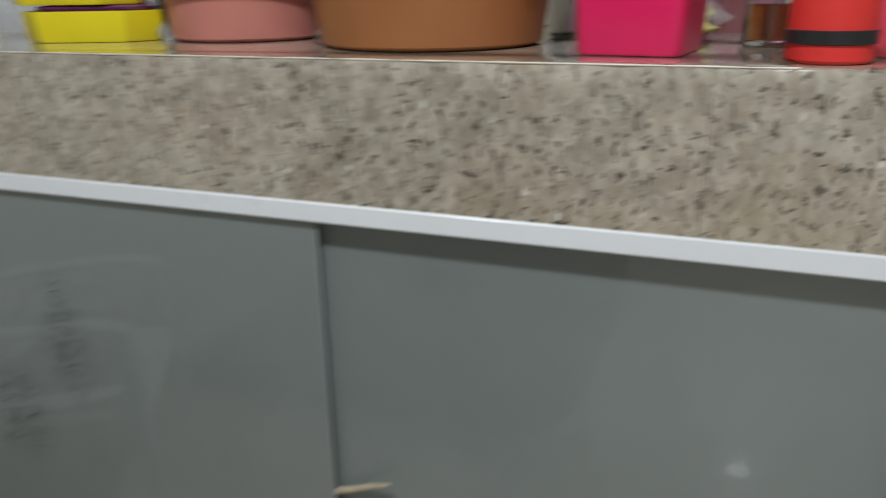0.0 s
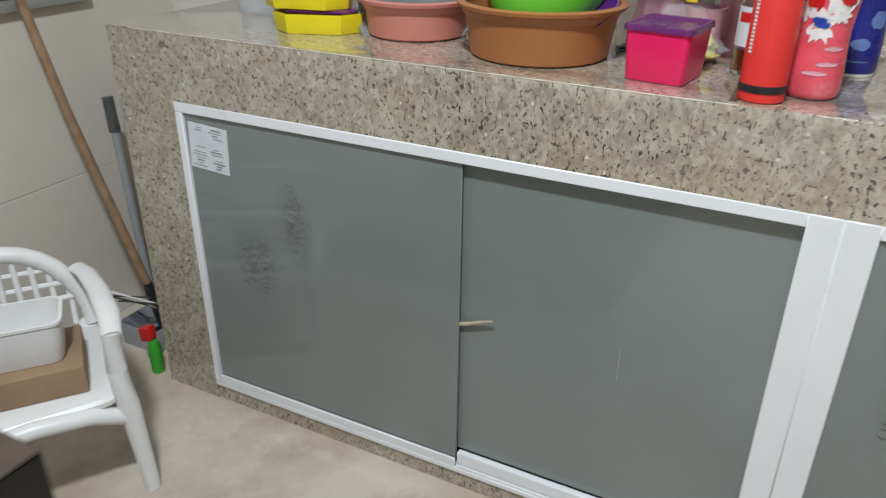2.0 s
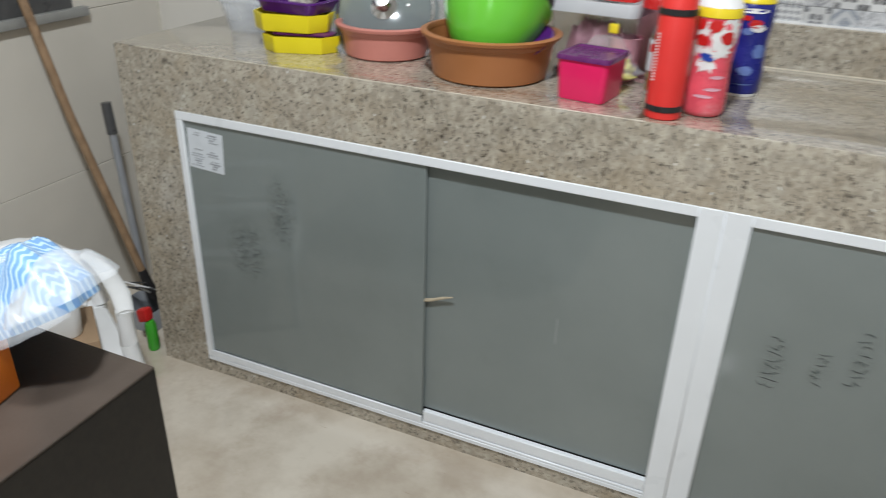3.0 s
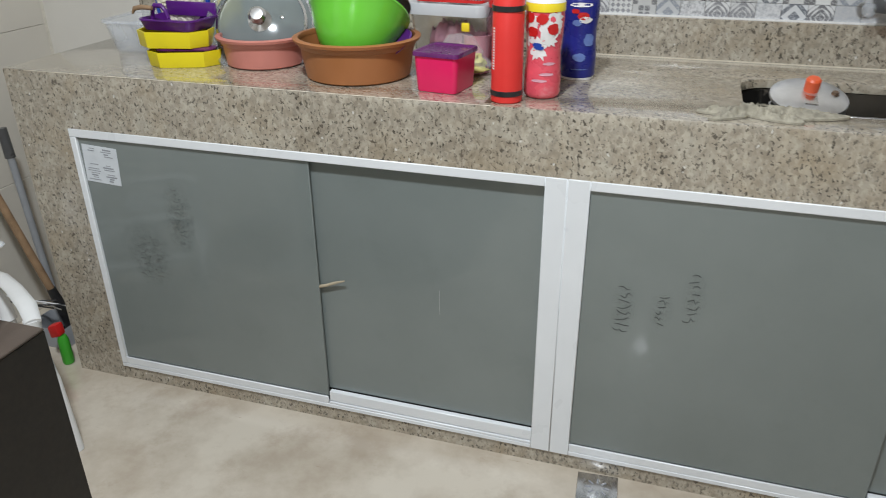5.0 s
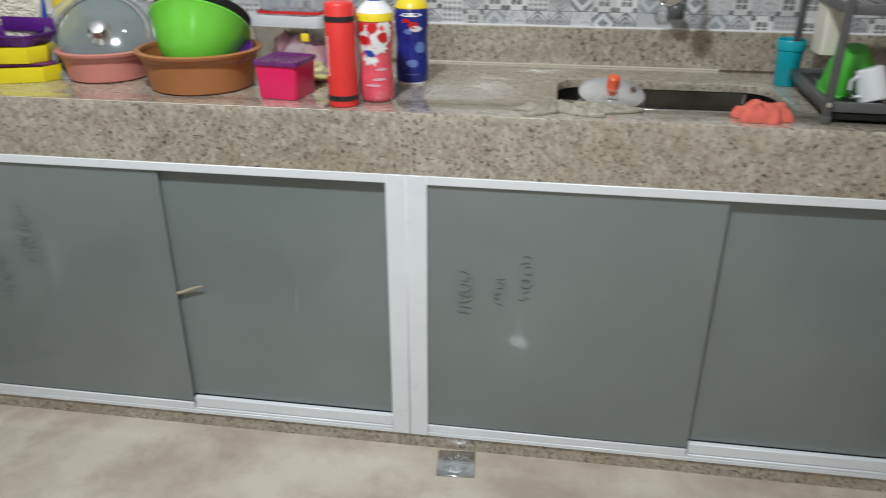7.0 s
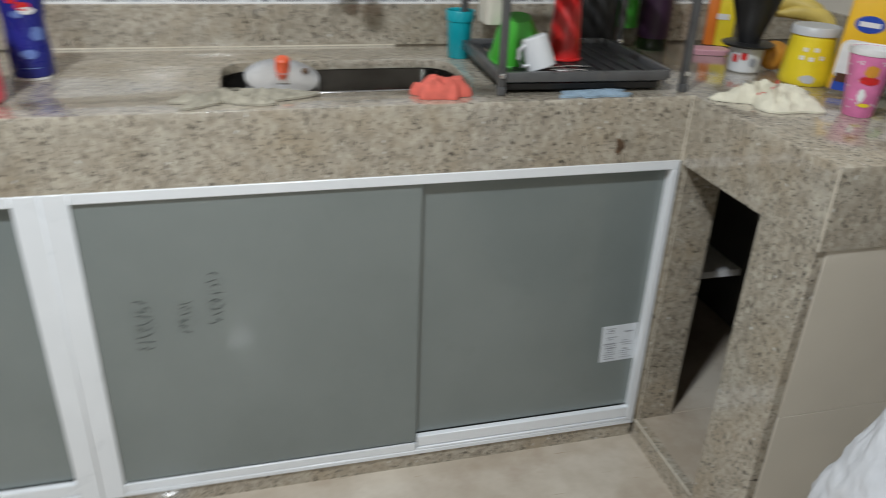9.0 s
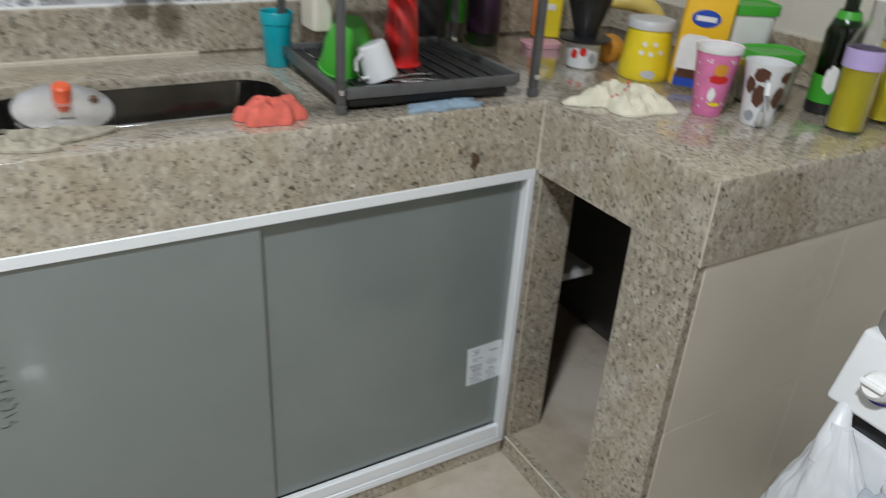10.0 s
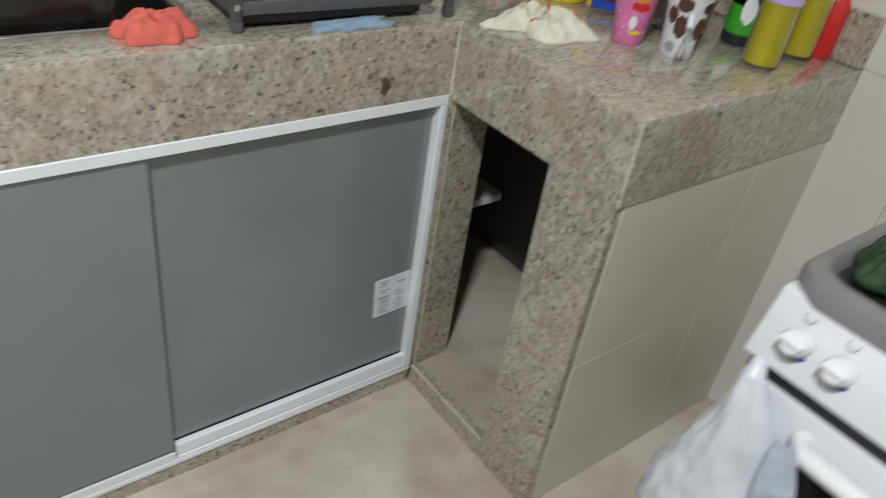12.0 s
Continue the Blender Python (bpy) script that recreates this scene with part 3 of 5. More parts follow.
def smear_ink(strength):
    """Half-wiped marker ink: ragged, thinning out towards its rim."""
    m, nt, p = tree("wiped_marker_smear")
    gen = nt.nodes.new("ShaderNodeTexCoord")
    sep = nt.nodes.new("ShaderNodeSeparateXYZ")
    nt.links.new(gen.outputs["Generated"], sep.inputs[0])
    x, z = (calc(nt, "SUBTRACT", o, 0.5) for o in (sep.outputs[0], sep.outputs[2]))
    r = calc(nt, "SQRT", calc(nt, "ADD", calc(nt, "MULTIPLY", x, x), calc(nt, "MULTIPLY", z, z)))
    stretch = node(nt, "ShaderNodeMapping")
    stretch.inputs["Scale"].default_value = (1, 1, 1.5)
    nt.links.new(gen.outputs["Object"], stretch.inputs["Vector"])
    cloud = ramp(nt, noise_of(nt, stretch.outputs[0], 42, 4, 0.65), 0.40, 0.68)
    speck = ramp(nt, noise_of(nt, stretch.outputs[0], 150, 2, 0.5), 0.60, 0.68)
    ink = calc(nt, "ADD", calc(nt, "MULTIPLY", cloud, 0.42), calc(nt, "MULTIPLY", speck, 0.55))
    nt.links.new(calc(nt, "MULTIPLY", calc(nt, "MULTIPLY", ink, strength), ramp(nt, r, 0.5, 0.15)), p.inputs["Alpha"])
    p.inputs["Base Color"].default_value = (0.045, 0.052, 0.050, 1)
    p.inputs["Roughness"].default_value = 0.6
    return m


SMEAR, THIN_SMEAR = smear_ink(0.30), smear_ink(0.14)


def smear(door, x0, x1, z0, z1, y, ink=SMEAR):
    w, h = x1 - x0, z1 - z0
    part("marker_smear", box(-w / 2, w / 2, -0.0003, 0.0, -h / 2, h / 2), ink, door, "half-wiped dark marker smear", pose((x0 + x1) / 2, y - 0.0002, (z0 + z1) / 2))


def sticker(door, x0, x1, z0, z1, y, tilt, seed):
    rnd = random.Random(seed)
    cx, cz, w, h = (x0 + x1) / 2, (z0 + z1) / 2, x1 - x0, z1 - z0
    m = pose(cx, y, cz, 0, tilt, 0)
    label = part("sticker", moved(box(-w / 2, w / 2, -0.0008, 0.0, -h / 2, h / 2, 0.0003, 1), m), PAPER, door, "white printed paper label")
    for i in range(15):
        for k in range(2):
            bw = w * rnd.uniform(0.12, 0.36)
            bx = (-0.24 if k == 0 else 0.22) * w + rnd.uniform(-0.04, 0.04) * w
            bz = h * (0.42 - 0.06 * i)
            bh = h * rnd.choice((0.014, 0.018, 0.034))
            if rnd.random() < 0.72:
                part("print_bar", moved(box(bx - bw / 2, bx + bw / 2, -0.0014, -0.0008, bz - bh / 2, bz + bh / 2), m), PRINT_GREY, label)


FRONT, REAR = 0.004, 0.018
door_a = sliding_door(0.018, 0.660, FRONT, SILL + 0.034, "grey satin glass sliding door with a paper label and marker smudges")
sticker(door_a, 0.024, 0.128, 0.618, 0.718, FRONT, 3, 1)
scribble(door_a, 0.132, 0.165, 0.35, 0.48, FRONT, 2, 7, FAINT)
scribble(door_a, 0.178, 0.208, 0.36, 0.475, FRONT, 3, 9, FAINT)
scribble(door_a, 0.268, 0.295, 0.47, 0.63, FRONT, 4, 10, FAINT)
smear(door_a, 0.100, 0.245, 0.325, 0.525, FRONT)
smear(door_a, 0.235, 0.330, 0.430, 0.655, FRONT)
door_b = sliding_door(0.640, 1.209, REAR, SILL + 0.05, "plain grey satin glass sliding door with a faint scratch")
part("scratch", box(0.968, 0.9692, REAR - 0.0005, REAR, 0.375, 0.44), plain("pale_scuff", (0.34, 0.36, 0.35), 0.5), door_b, "pale scratch")
door_c = sliding_door(1.302, 1.953, FRONT, SILL + 0.034, "grey satin glass sliding door with smudged marker strokes")
scribble(door_c, 1.372, 1.408, 0.41, 0.53, FRONT, 6, 8)
scribble(door_c, 1.458, 1.485, 0.44, 0.52, FRONT, 7, 6)
scribble(door_c, 1.520, 1.548, 0.46, 0.58, FRONT, 8, 8)
smear(door_c, 1.360, 1.425, 0.395, 0.545, FRONT, THIN_SMEAR)
smear(door_c, 1.445, 1.500, 0.425, 0.535, FRONT, THIN_SMEAR)
smear(door_c, 1.508, 1.562, 0.445, 0.592, FRONT, THIN_SMEAR)
door_d = sliding_door(1.935, 2.507, REAR, SILL + 0.05, "grey satin glass sliding door with a paper label near its edge")
sticker(door_d, 2.412, 2.505, 0.232, 0.336, REAR, -2, 9)
solid("twig", tube([(0.650, 0.009, 0.404), (0.68, 0.008, 0.414), (0.705, 0.006, 0.426), (0.730, 0.003, 0.436)], [0.0042, 0.004, 0.0034, 0.0018], 8), TWIG_WOOD, "thin straw-coloured splinter wedged between the sliding doors", "splinter")

# ---- things on the worktop ----
def at(x, y, z=TOP, rz=0.0, rx=0.0, ry=0.0):
    return pose(x, y, z + 0.0006, rx, ry, rz)


def basin(label, m, r0, r1, h, material, lip=0.008):
    b = thing("basin", label, "basin", m)
    part("tub", lathe([(0, 0.0), (r0 - 0.006, 0.0), (r0, 0.004), (r1 - 0.006, h - 0.022), (r1 - 0.003, h - 0.020), (r1, h - 0.011), (r1 - 0.005, h - 0.011), (r0 - 0.004, 0.008), (0, 0.004)], 64), material, b)
    part("rim", lathe([(r1 - 0.0055, h - 0.011), (r1, h - 0.011), (r1 + lip, h - 0.008), (r1 + lip + 0.002, h - 0.002), (r1 + lip - 0.002, h), (r1 - 0.003, h), (r1 - 0.0055, h - 0.006), (r1 - 0.0055, h - 0.011)], 64), material, b)
    return b


salmon = basin("round salmon-pink plastic basin holding a pot lid", at(0.448, 0.232), 0.096, 0.108, 0.073, SALMON)
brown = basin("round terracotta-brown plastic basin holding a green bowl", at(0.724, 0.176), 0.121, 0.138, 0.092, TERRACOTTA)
# Black ring paints the contact shadow where the basin meets the worktop.
part("contact_shade_ring", lathe([(0.100, 0.0), (0.112, -0.0004), (0.112, 0.003), (0.100, 0.003)], 48), BLACK, brown, "black ring standing in for the contact shadow")

lid = thing("pot_lid", "domed glass pot lid with steel rim and round steel knob", "pot lid", pose(0.432, 0.258, 0.986, 57, -2, 20) @ Matrix.Scale(1.05, 4))
part("glass", lathe([(0, 0.032), (0.05, 0.028), (0.095, 0.014), (0.118, 0.0), (0.118, -0.003), (0.095, 0.010), (0.05, 0.024), (0, 0.028)], 64), SMOKED_GLASS, lid)
part("rim", lathe([(0.116, -0.005), (0.134, -0.005), (0.136, 0.001), (0.134, 0.004), (0.117, 0.003), (0.116, -0.005)], 64), LID_FLANGE, lid, "clear outer flange")
part("rim_band", lathe([(0.101, 0.0125), (0.1075, 0.0085), (0.1085, 0.0105), (0.103, 0.0150), (0.101, 0.0125)], 64), STEEL, lid, "bright steel ring")
knob = part("knob", lathe([(0, 0.068), (0.014, 0.067), (0.021, 0.060), (0.020, 0.053), (0.012, 0.046), (0.014, 0.036), (0.028, 0.030), (0.028, 0.026), (0, 0.026)], 36), STEEL, lid)
part("rivet", moved(lathe([(0, 0.003), (0.004, 0.002), (0.005, 0), (0, 0)], 12), pose(0.052, 0.006, 0.027)), CHROME, lid, "steam vent")

bowl = thing("bowl", "glossy green plastic bowl tipped on its side in the basin", "bowl", pose(0.727, 0.172, 1.010, -38, -2, 0))
part("shell", lathe([(0, -0.088), (0.042, -0.088), (0.050, -0.084), (0.078, -0.052), (0.099, -0.010), (0.113, 0.03), (0.117, 0.034), (0.117, 0.038), (0.111, 0.038), (0.095, -0.006), (0.073, -0.047), (0.042, -0.082), (0, -0.083)], 64), GREEN, bowl)
inner = thing("bowl", "dark bowl nested behind the green bowl", "bowl", pose(0.730, 0.189, 1.035, -35, -1, 0))
part("shell", lathe([(0, -0.05), (0.05, -0.05), (0.09, -0.01), (0.107, 0.028), (0.112, 0.032), (0.112, 0.035), (0.104, 0.034), (0.085, -0.006), (0.048, -0.046), (0, -0.046)], 56), BLACK, inner)
plate = solid("lid", lathe([(0, 0.0), (0.062, 0.001), (0.068, 0.005), (0.066, 0.008), (0.06, 0.005), (0, 0.004)], 40), PURPLE, "purple plastic lid leaning inside the basin", "lid", m=pose(0.800, 0.170, 0.963, 20, -24, 0))


def food_box(label, m, w, d, h, body_mat, lid_mat=None, lid_h=0.012, flare=1.12, corner=0.3, category="food container", seg=48, skirt=0.008):
    f = thing("food_box", label, category, m)
    part("body", squared([(0, 0.0), (0.93, 0.0), (0.96, 0.003), (flare, h - 0.004), (flare + 0.03, h - 0.003), (flare + 0.03, h), (flare - 0.03, h), (0.93, 0.006), (0, 0.006)], w, d, corner, seg), body_mat, f)
    if lid_mat:
        k = flare + 0.07
        part("lid", squared([(0, h + lid_h - 0.004), (k - 0.16, h + lid_h - 0.004), (k - 0.10, h + lid_h), (k - 0.02, h + lid_h), (k, h + lid_h - 0.003), (k, h - skirt), (k - 0.025, h - skirt), (k - 0.025, h), (0, h + 0.0005)], w, d, corner), lid_mat, f)
    return f


pink = food_box("hot-pink square food box with a plum lid", at(0.958, 0.112, rz=-8), 0.098, 0.105, 0.078, HOT_PINK, PLUM, 0.007, flare=1.04, corner=0.22, skirt=0.002)
part("lid_tab", moved(squared([(0, 0), (1, 0), (0.9, 0.002), (0, 0.002)], 0.026, 0.012, 0.9), pose(0.0, -0.046, 0.0852)), PLUM, pink)


def octagon_tray(label, m, w, d, h):
    """A straight-walled tray with widely cut corners."""
    t = thing("food_tray", label, "food container", m)
    part("body", squared([(0, 0.0), (0.95, 0.0), (0.97, 0.003), (1.0, h - 0.004), (1.0, h), (0.955, h), (0.93, 0.006), (0, 0.006)], w, d, 0.55, 8), YELLOW, t)
    return t


octagon_tray("yellow octagonal food tray at the bottom of the stack", at(0.258, 0.176, rz=20), 0.180, 0.124, 0.037)
solid("lid", squared([(0, 0), (0.98, 0), (1, 0.002), (1.0, 0.004), (0.9, 0.006), (0, 0.005)], 0.150, 0.108, 0.5), PLUM, "plum plastic lid between the yellow trays", "lid", m=pose(0.262, 0.182, 0.9382, 0, 0, 16))
octagon_tray("yellow octagonal food tray stacked slightly askew", at(0.235, 0.180, 0.9445, rz=12), 0.182, 0.126, 0.039)
tray = thing("purple_tray", "purple plastic dish drainer with an upright handle", "tray", pose(0.242, 0.19, 0.985, 0, 0, -2) @ Matrix.Diagonal((0.80, 0.95, 1.0, 1)))
part("dish", squared([(0, 0), (0.94, 0), (0.98, 0.004), (1.06, 0.022), (1.08, 0.023), (1.08, 0.027), (1.02, 0.027), (0.93, 0.006), (0, 0.006)], 0.185, 0.13, 0.35), PURPLE, tray)
part("handle", tube([(-0.075, -0.03, 0.02), (-0.070, -0.03, 0.042), (-0.06, -0.03, 0.054), (-0.035, -0.03, 0.054), (-0.022, -0.03, 0.042), (-0.015, -0.03, 0.024)], 0.006, 10), PURPLE, tray)
part("back_wall", box(-0.09, 0.095, 0.045, 0.052, 0.02, 0.055, 0.003), PURPLE, tray)
part("hook", tube([(-0.055, -0.045, 0.050), (-0.09, -0.05, 0.052), (-0.115, -0.052, 0.048), (-0.124, -0.053, 0.036)], [0.005, 0.006, 0.006, 0.003], 10), BROOM_WOOD, tray, "brown curved spoon handle")
sponge = thing("brush_holder", "white ruffled cleaning cloth in a blue-edged holder", "cleaning cloth", pose(0.205, 0.262, 0.9005))
part("cloth", moved(crumple(0.15, 0.19, 0.012, 11, 56, 56, 30, 0.012, 0.06, 12), pose(0, 0, 0.165, 90, 0, 0)), CREAM_CLOTH, sponge)
part("post", box(-0.080, -0.070, -0.006, 0.006, 0.0, 0.26, 0.003), BLUE_CAP, sponge)
part("post", box(0.070, 0.080, -0.006, 0.006, 0.0, 0.26, 0.003), BLUE_CAP, sponge)
part("foot", box(-0.068, 0.07, -0.02, 0.02, 0.0, 0.012, 0.003), BLUE_CAP, sponge)
solid("yellow_bottle", lathe([(0, 0), (0.03, 0), (0.034, 0.006), (0.034, 0.16), (0.02, 0.19), (0.012, 0.2), (0.012, 0.22), (0, 0.22)]), YELLOW_CAP, "yellow plastic bottle behind the trays", "bottle", m=at(0.262, 0.385))
box_clear = food_box("milky clear plastic storage box beside the trays", at(0.082, 0.315, rz=4), 0.21, 0.16, 0.080, MILKY, None, flare=1.12, corner=0.3)
part("rim", squared([(1.13, 0.078), (1.18, 0.078), (1.18, 0.085), (1.13, 0.085), (1.13, 0.078)], 0.21, 0.16, 0.3), MILKY, box_clear)
solid("bowl", lathe([(0, 0), (0.05, 0.0), (0.075, 0.04), (0.08, 0.062), (0.076, 0.062), (0.07, 0.04), (0.048, 0.004), (0, 0.004)], 40), MILKY, "milky plastic bowl nested in the storage box", "bowl", m=at(0.085, 0.315, 0.9065))

# red sleeved bottle with bands
flask = thing("thermos_flask", "slim red silicone-sleeved flask with two black bands", "flask", at(1.110, 0.045, rz=10) @ Matrix.Diagonal((0.90, 0.90, 0.81, 1)))
part("body", lathe([(0, 0), (0.033, 0), (0.0355, 0.003), (0.035, 0.262), (0.032, 0.268), (0.03, 0.269), (0, 0.268)], 40), RED, flask)
for z in (0.024, 0.229):
    part("band", lathe([(0.0345, z - 0.007), (0.037, z - 0.006), (0.037, z + 0.006), (0.0345, z + 0.007), (0.0345, z - 0.007)], 40), BLACK, flask, "black elastic band")
for i in range(16):
    a, z = radians(214), 0.085 + i * 0.0065
    part("print_bar", moved(box(-0.003, 0.003, -0.0007, 0.0004, -0.0018, 0.0018), pose(0.0357 * math.cos(a), 0.0357 * math.sin(a), z, 0, 0, 214 + 90)), WHITE_PRINT, flask)


def sleeve_patch(parent, r, a, z, w, h, material, name="print", seed=1, lift=0.0009, profile=None, ragged=0.25):
    """A printed patch that lies round a bottle's wall."""
    bm = bmesh.new()
    n = 26
    pts = []
    for i in range(n):
        t = 2 * math.pi * i / n
        k = 1 + ragged * noise.noise(Vector((math.cos(t) * 2.4, math.sin(t) * 2.4, seed * 3.7)))
        dx, dz = w / 2 * k * math.cos(t), h / 2 * k * math.sin(t)
        rr = (profile(z + dz) if profile else r) + lift
        ang = radians(a) + dx / r
        pts.append(bm.verts.new((rr * math.cos(ang), rr * math.sin(ang), z + dz)))
    rr = (profile(z) if profile else r) + lift
    mid = bm.verts.new((rr * math.cos(radians(a)), rr * math.sin(radians(a)), z))
    for p, q in zip(pts, pts[1:] + pts[:1]):
        bm.faces.new((mid, p, q))
    return part(name, bm, material, parent)


def wall(points):
    """Radius of a turned wall at a height."""
    def radius(z):
        for (r0, z0), (r1, z1) in zip(points, points[1:]):
            if z0 <= z <= z1:
                return r0 + (r1 - r0) * (z - z0) / max(1e-6, z1 - z0)
        return points[-1][0]
    return radius


Y_WALL = [(0.034, 0.004), (0.0365, 0.012), (0.0365, 0.045), (0.0345, 0.075), (0.0335, 0.11), (0.0365, 0.15), (0.038, 0.185), (0.037, 0.215), (0.031, 0.232), (0.021, 0.243)]
yog = thing("yogurt_bottle", "strawberry drink bottle with a pink and white wrap and blue cap", "bottle", at(1.172, 0.106) @ Matrix.Diagonal((1.04, 1.04, 0.86, 1)))
part("bottle", lathe([(0, 0), (0.03, 0)] + Y_WALL + [(0.017, 0.25), (0, 0.25)], 44), PINK_SLEEVE, yog)
part("cap", lathe([(0, 0.276), (0.0155, 0.276), (0.018, 0.272), (0.018, 0.250), (0.0, 0.250)], 32), BLUE_CAP, yog)
part("shoulder", lathe([(0.0385, 0.222), (0.0325, 0.2335), (0.0215, 0.2445), (0.0185, 0.250), (0, 0.250)], 40), WHITE_PRINT, yog, "white shoulder")
part("yellow_band", lathe([(0.0392, 0.203), (0.0386, 0.221), (0.0345, 0.229), (0.034, 0.229), (0.0375, 0.203), (0.0392, 0.203)], 44), YELLOW_CAP, yog)
W = wall(Y_WALL)
for a, z, w, h, s in ((262, 0.118, 0.034, 0.052, 1), (285, 0.165, 0.02, 0.06, 2), (240, 0.17, 0.018, 0.05, 3), (300, 0.14, 0.03, 0.03, 4), (255, 0.185, 0.03, 0.018, 5), (320, 0.185, 0.03, 0.05, 6), (225, 0.14, 0.02, 0.03, 9)):
    sleeve_patch(yog, 0.036, a, z, w, h, WHITE_PRINT, "white_splash", s, 0.0010, W, 0.9)
for a, z, s in ((272, 0.188, 7), (245, 0.158, 8), (306, 0.165, 9), (232, 0.19, 10)):
    sleeve_patch(yog, 0.036, a, z, 0.022, 0.024, DEEP_RED, "berry_print", s, 0.0017, W)
for a, z, s in ((258, 0.128, 5), (266, 0.122, 6)):
    sleeve_patch(yog, 0.036, a, z, 0.02, 0.010, BLUE_CAP, "logo_shape", s, 0.0017, W)
for a, z, w, s in ((292, 0.06, 0.03, 1), (270, 0.045, 0.03, 2), (300, 0.085, 0.026, 3)):
    sleeve_patch(yog, 0.036, a, z, w, 0.007, PINK_PALE, "gloss_swirl", s, 0.0010, W)

B_WALL = [(0.034, 0.004), (0.037, 0.012), (0.037, 0.06), (0.0345, 0.10), (0.034, 0.13), (0.0375, 0.165), (0.038, 0.195), (0.036, 0.212)]
blue = thing("yogurt_bottle", "dark blue wrapped drink bottle with a yellow top", "bottle", at(1.219, 0.290) @ Matrix.Diagonal((1.08, 1.08, 0.84, 1)))
part("bottle", lathe([(0, 0), (0.03, 0)] + B_WALL + [(0.03, 0.22), (0, 0.22)], 44), BLUE_SLEEVE, blue)
part("cap", lathe([(0, 0.262), (0.018, 0.262), (0.019, 0.244), (0.025, 0.236), (0.0335, 0.226), (0.0372, 0.212), (0.0362, 0.210), (0, 0.21)], 40), YELLOW_CAP, blue)
part("foot", lathe([(0, -0.0003), (0.0345, 0.0), (0.0352, 0.006), (0.033, 0.006), (0, 0.004)], 40), WHITE_PRINT, blue)
W = wall(B_WALL)
for a, z, w, h, mat, s in ((278, 0.196, 0.046, 0.011, WHITE_PRINT, 1), (286, 0.168, 0.022, 0.02, DEEP_RED, 2), (294, 0.158, 0.026, 0.016, WHITE_PRINT, 3), (268, 0.15, 0.018, 0.016, PALE_BLUE, 4), (312, 0.105, 0.026, 0.032, PALE_BLUE, 5), (282, 0.062, 0.026, 0.022, PALE_BLUE, 6), (282, 0.03, 0.034, 0.003, PALE_BLUE, 7), (262, 0.18, 0.016, 0.012, DEEP_RED, 8)):
    sleeve_patch(blue, 0.0365, a, z, w, h, mat, "print", s, 0.0011, W)

# containers behind the pink box
stack = food_box("clear rectangular container with a grey-white lid", at(0.915, 0.335, rz=-6), 0.17, 0.13, 0.135, CLEAR_PLASTIC, SILVER_LID, 0.018, 1.1, 0.3)
part("handle", box(0.0, 0.05, -0.05, -0.03, 0.153, 0.158, 0.002), PRINT_GREY, stack)
solid("napkins", moved(crumple(0.15, 0.105, 0.095, 23, 40, 36, 8, 0.004, 0.06, 8, 0.35), Matrix()), PINK_PALE, "folded pink cloth inside the clear container", "cloth", m=at(0.914, 0.335, 0.907, rz=-6))
part("label", box(0.045, 0.065, -0.077, -0.073, 0.095, 0.115, 0.002), YELLOW_CAP, stack, "small yellow tag")
upper = food_box("white-lidded clear tub with a red rim on the container", at(0.915, 0.345, 1.0545, rz=-4), 0.15, 0.11, 0.06, CLEAR_PLASTIC, None, flare=1.1)
part("rim", squared([(1.10, 0.0), (1.14, 0.0), (1.14, 0.006), (1.10, 0.006), (1.10, 0.0)], 0.15, 0.11, 0.3), DEEP_RED, upper)
bread = thing("bread_bag", "clear plastic bag of yellow snacks with a twisted end", "plastic bag", at(0.955, 0.235, rz=10))
part("film", sack(0.074, 0.040, 0.092, 3, 0.35, 0.2), FILM, bread)
part("contents", sack(0.064, 0.030, 0.050, 8, 0.75, 0.2, 32, 18), plain("pale_yellow_snack", (0.68, 0.62, 0.22), 0.6, 0.2, 40, 0.3), bread, "yellow snack inside")
jar = thing("jar", "clear pink-tinted jar with a red lid", "jar", at(1.045, 0.30))
part("body", lathe([(0, 0), (0.04, 0), (0.044, 0.006), (0.044, 0.125), (0.036, 0.14), (0.034, 0.15), (0.031, 0.15), (0.034, 0.138), (0.041, 0.122), (0.041, 0.008), (0, 0.004)], 40), PINK_CLEAR, jar)
part("lid", lathe([(0, 0.168), (0.037, 0.168), (0.039, 0.164), (0.039, 0.148), (0, 0.148)], 40), DEEP_RED, jar)
solid("cup", lathe([(0, 0), (0.026, 0), (0.034, 0.085), (0.036, 0.088), (0.032, 0.088), (0.025, 0.004), (0, 0.004)], 36), PINK_PALE, "pale pink plastic cup", "cup", m=at(0.985, 0.275))
sauce = thing("sauce_bottle", "squat bottle with amber liquid and a paper label", "bottle", at(1.075, 0.205))
part("glass", lathe([(0, 0), (0.026, 0), (0.029, 0.004), (0.029, 0.11), (0.022, 0.13), (0.012, 0.15), (0.012, 0.165), (0.009, 0.165), (0.009, 0.15), (0.02, 0.128), (0.0265, 0.108), (0.0265, 0.006), (0, 0.004)], 36), CLEAR_GLASS, sauce)
part("liquid", lathe([(0, 0.0045), (0.0262, 0.0062), (0.0262, 0.04), (0, 0.04)], 36), AMBER, sauce)
part("label", lathe([(0.0293, 0.045), (0.0298, 0.045), (0.0298, 0.105), (0.0293, 0.105), (0.0293, 0.045)], 36, 180, 330), PAPER, sauce, "cream label with red print")
part("label_print", lathe([(0.0299, 0.082), (0.0302, 0.082), (0.0302, 0.097), (0.0299, 0.097), (0.0299, 0.082)], 20, 215, 290), DEEP_RED, sauce)
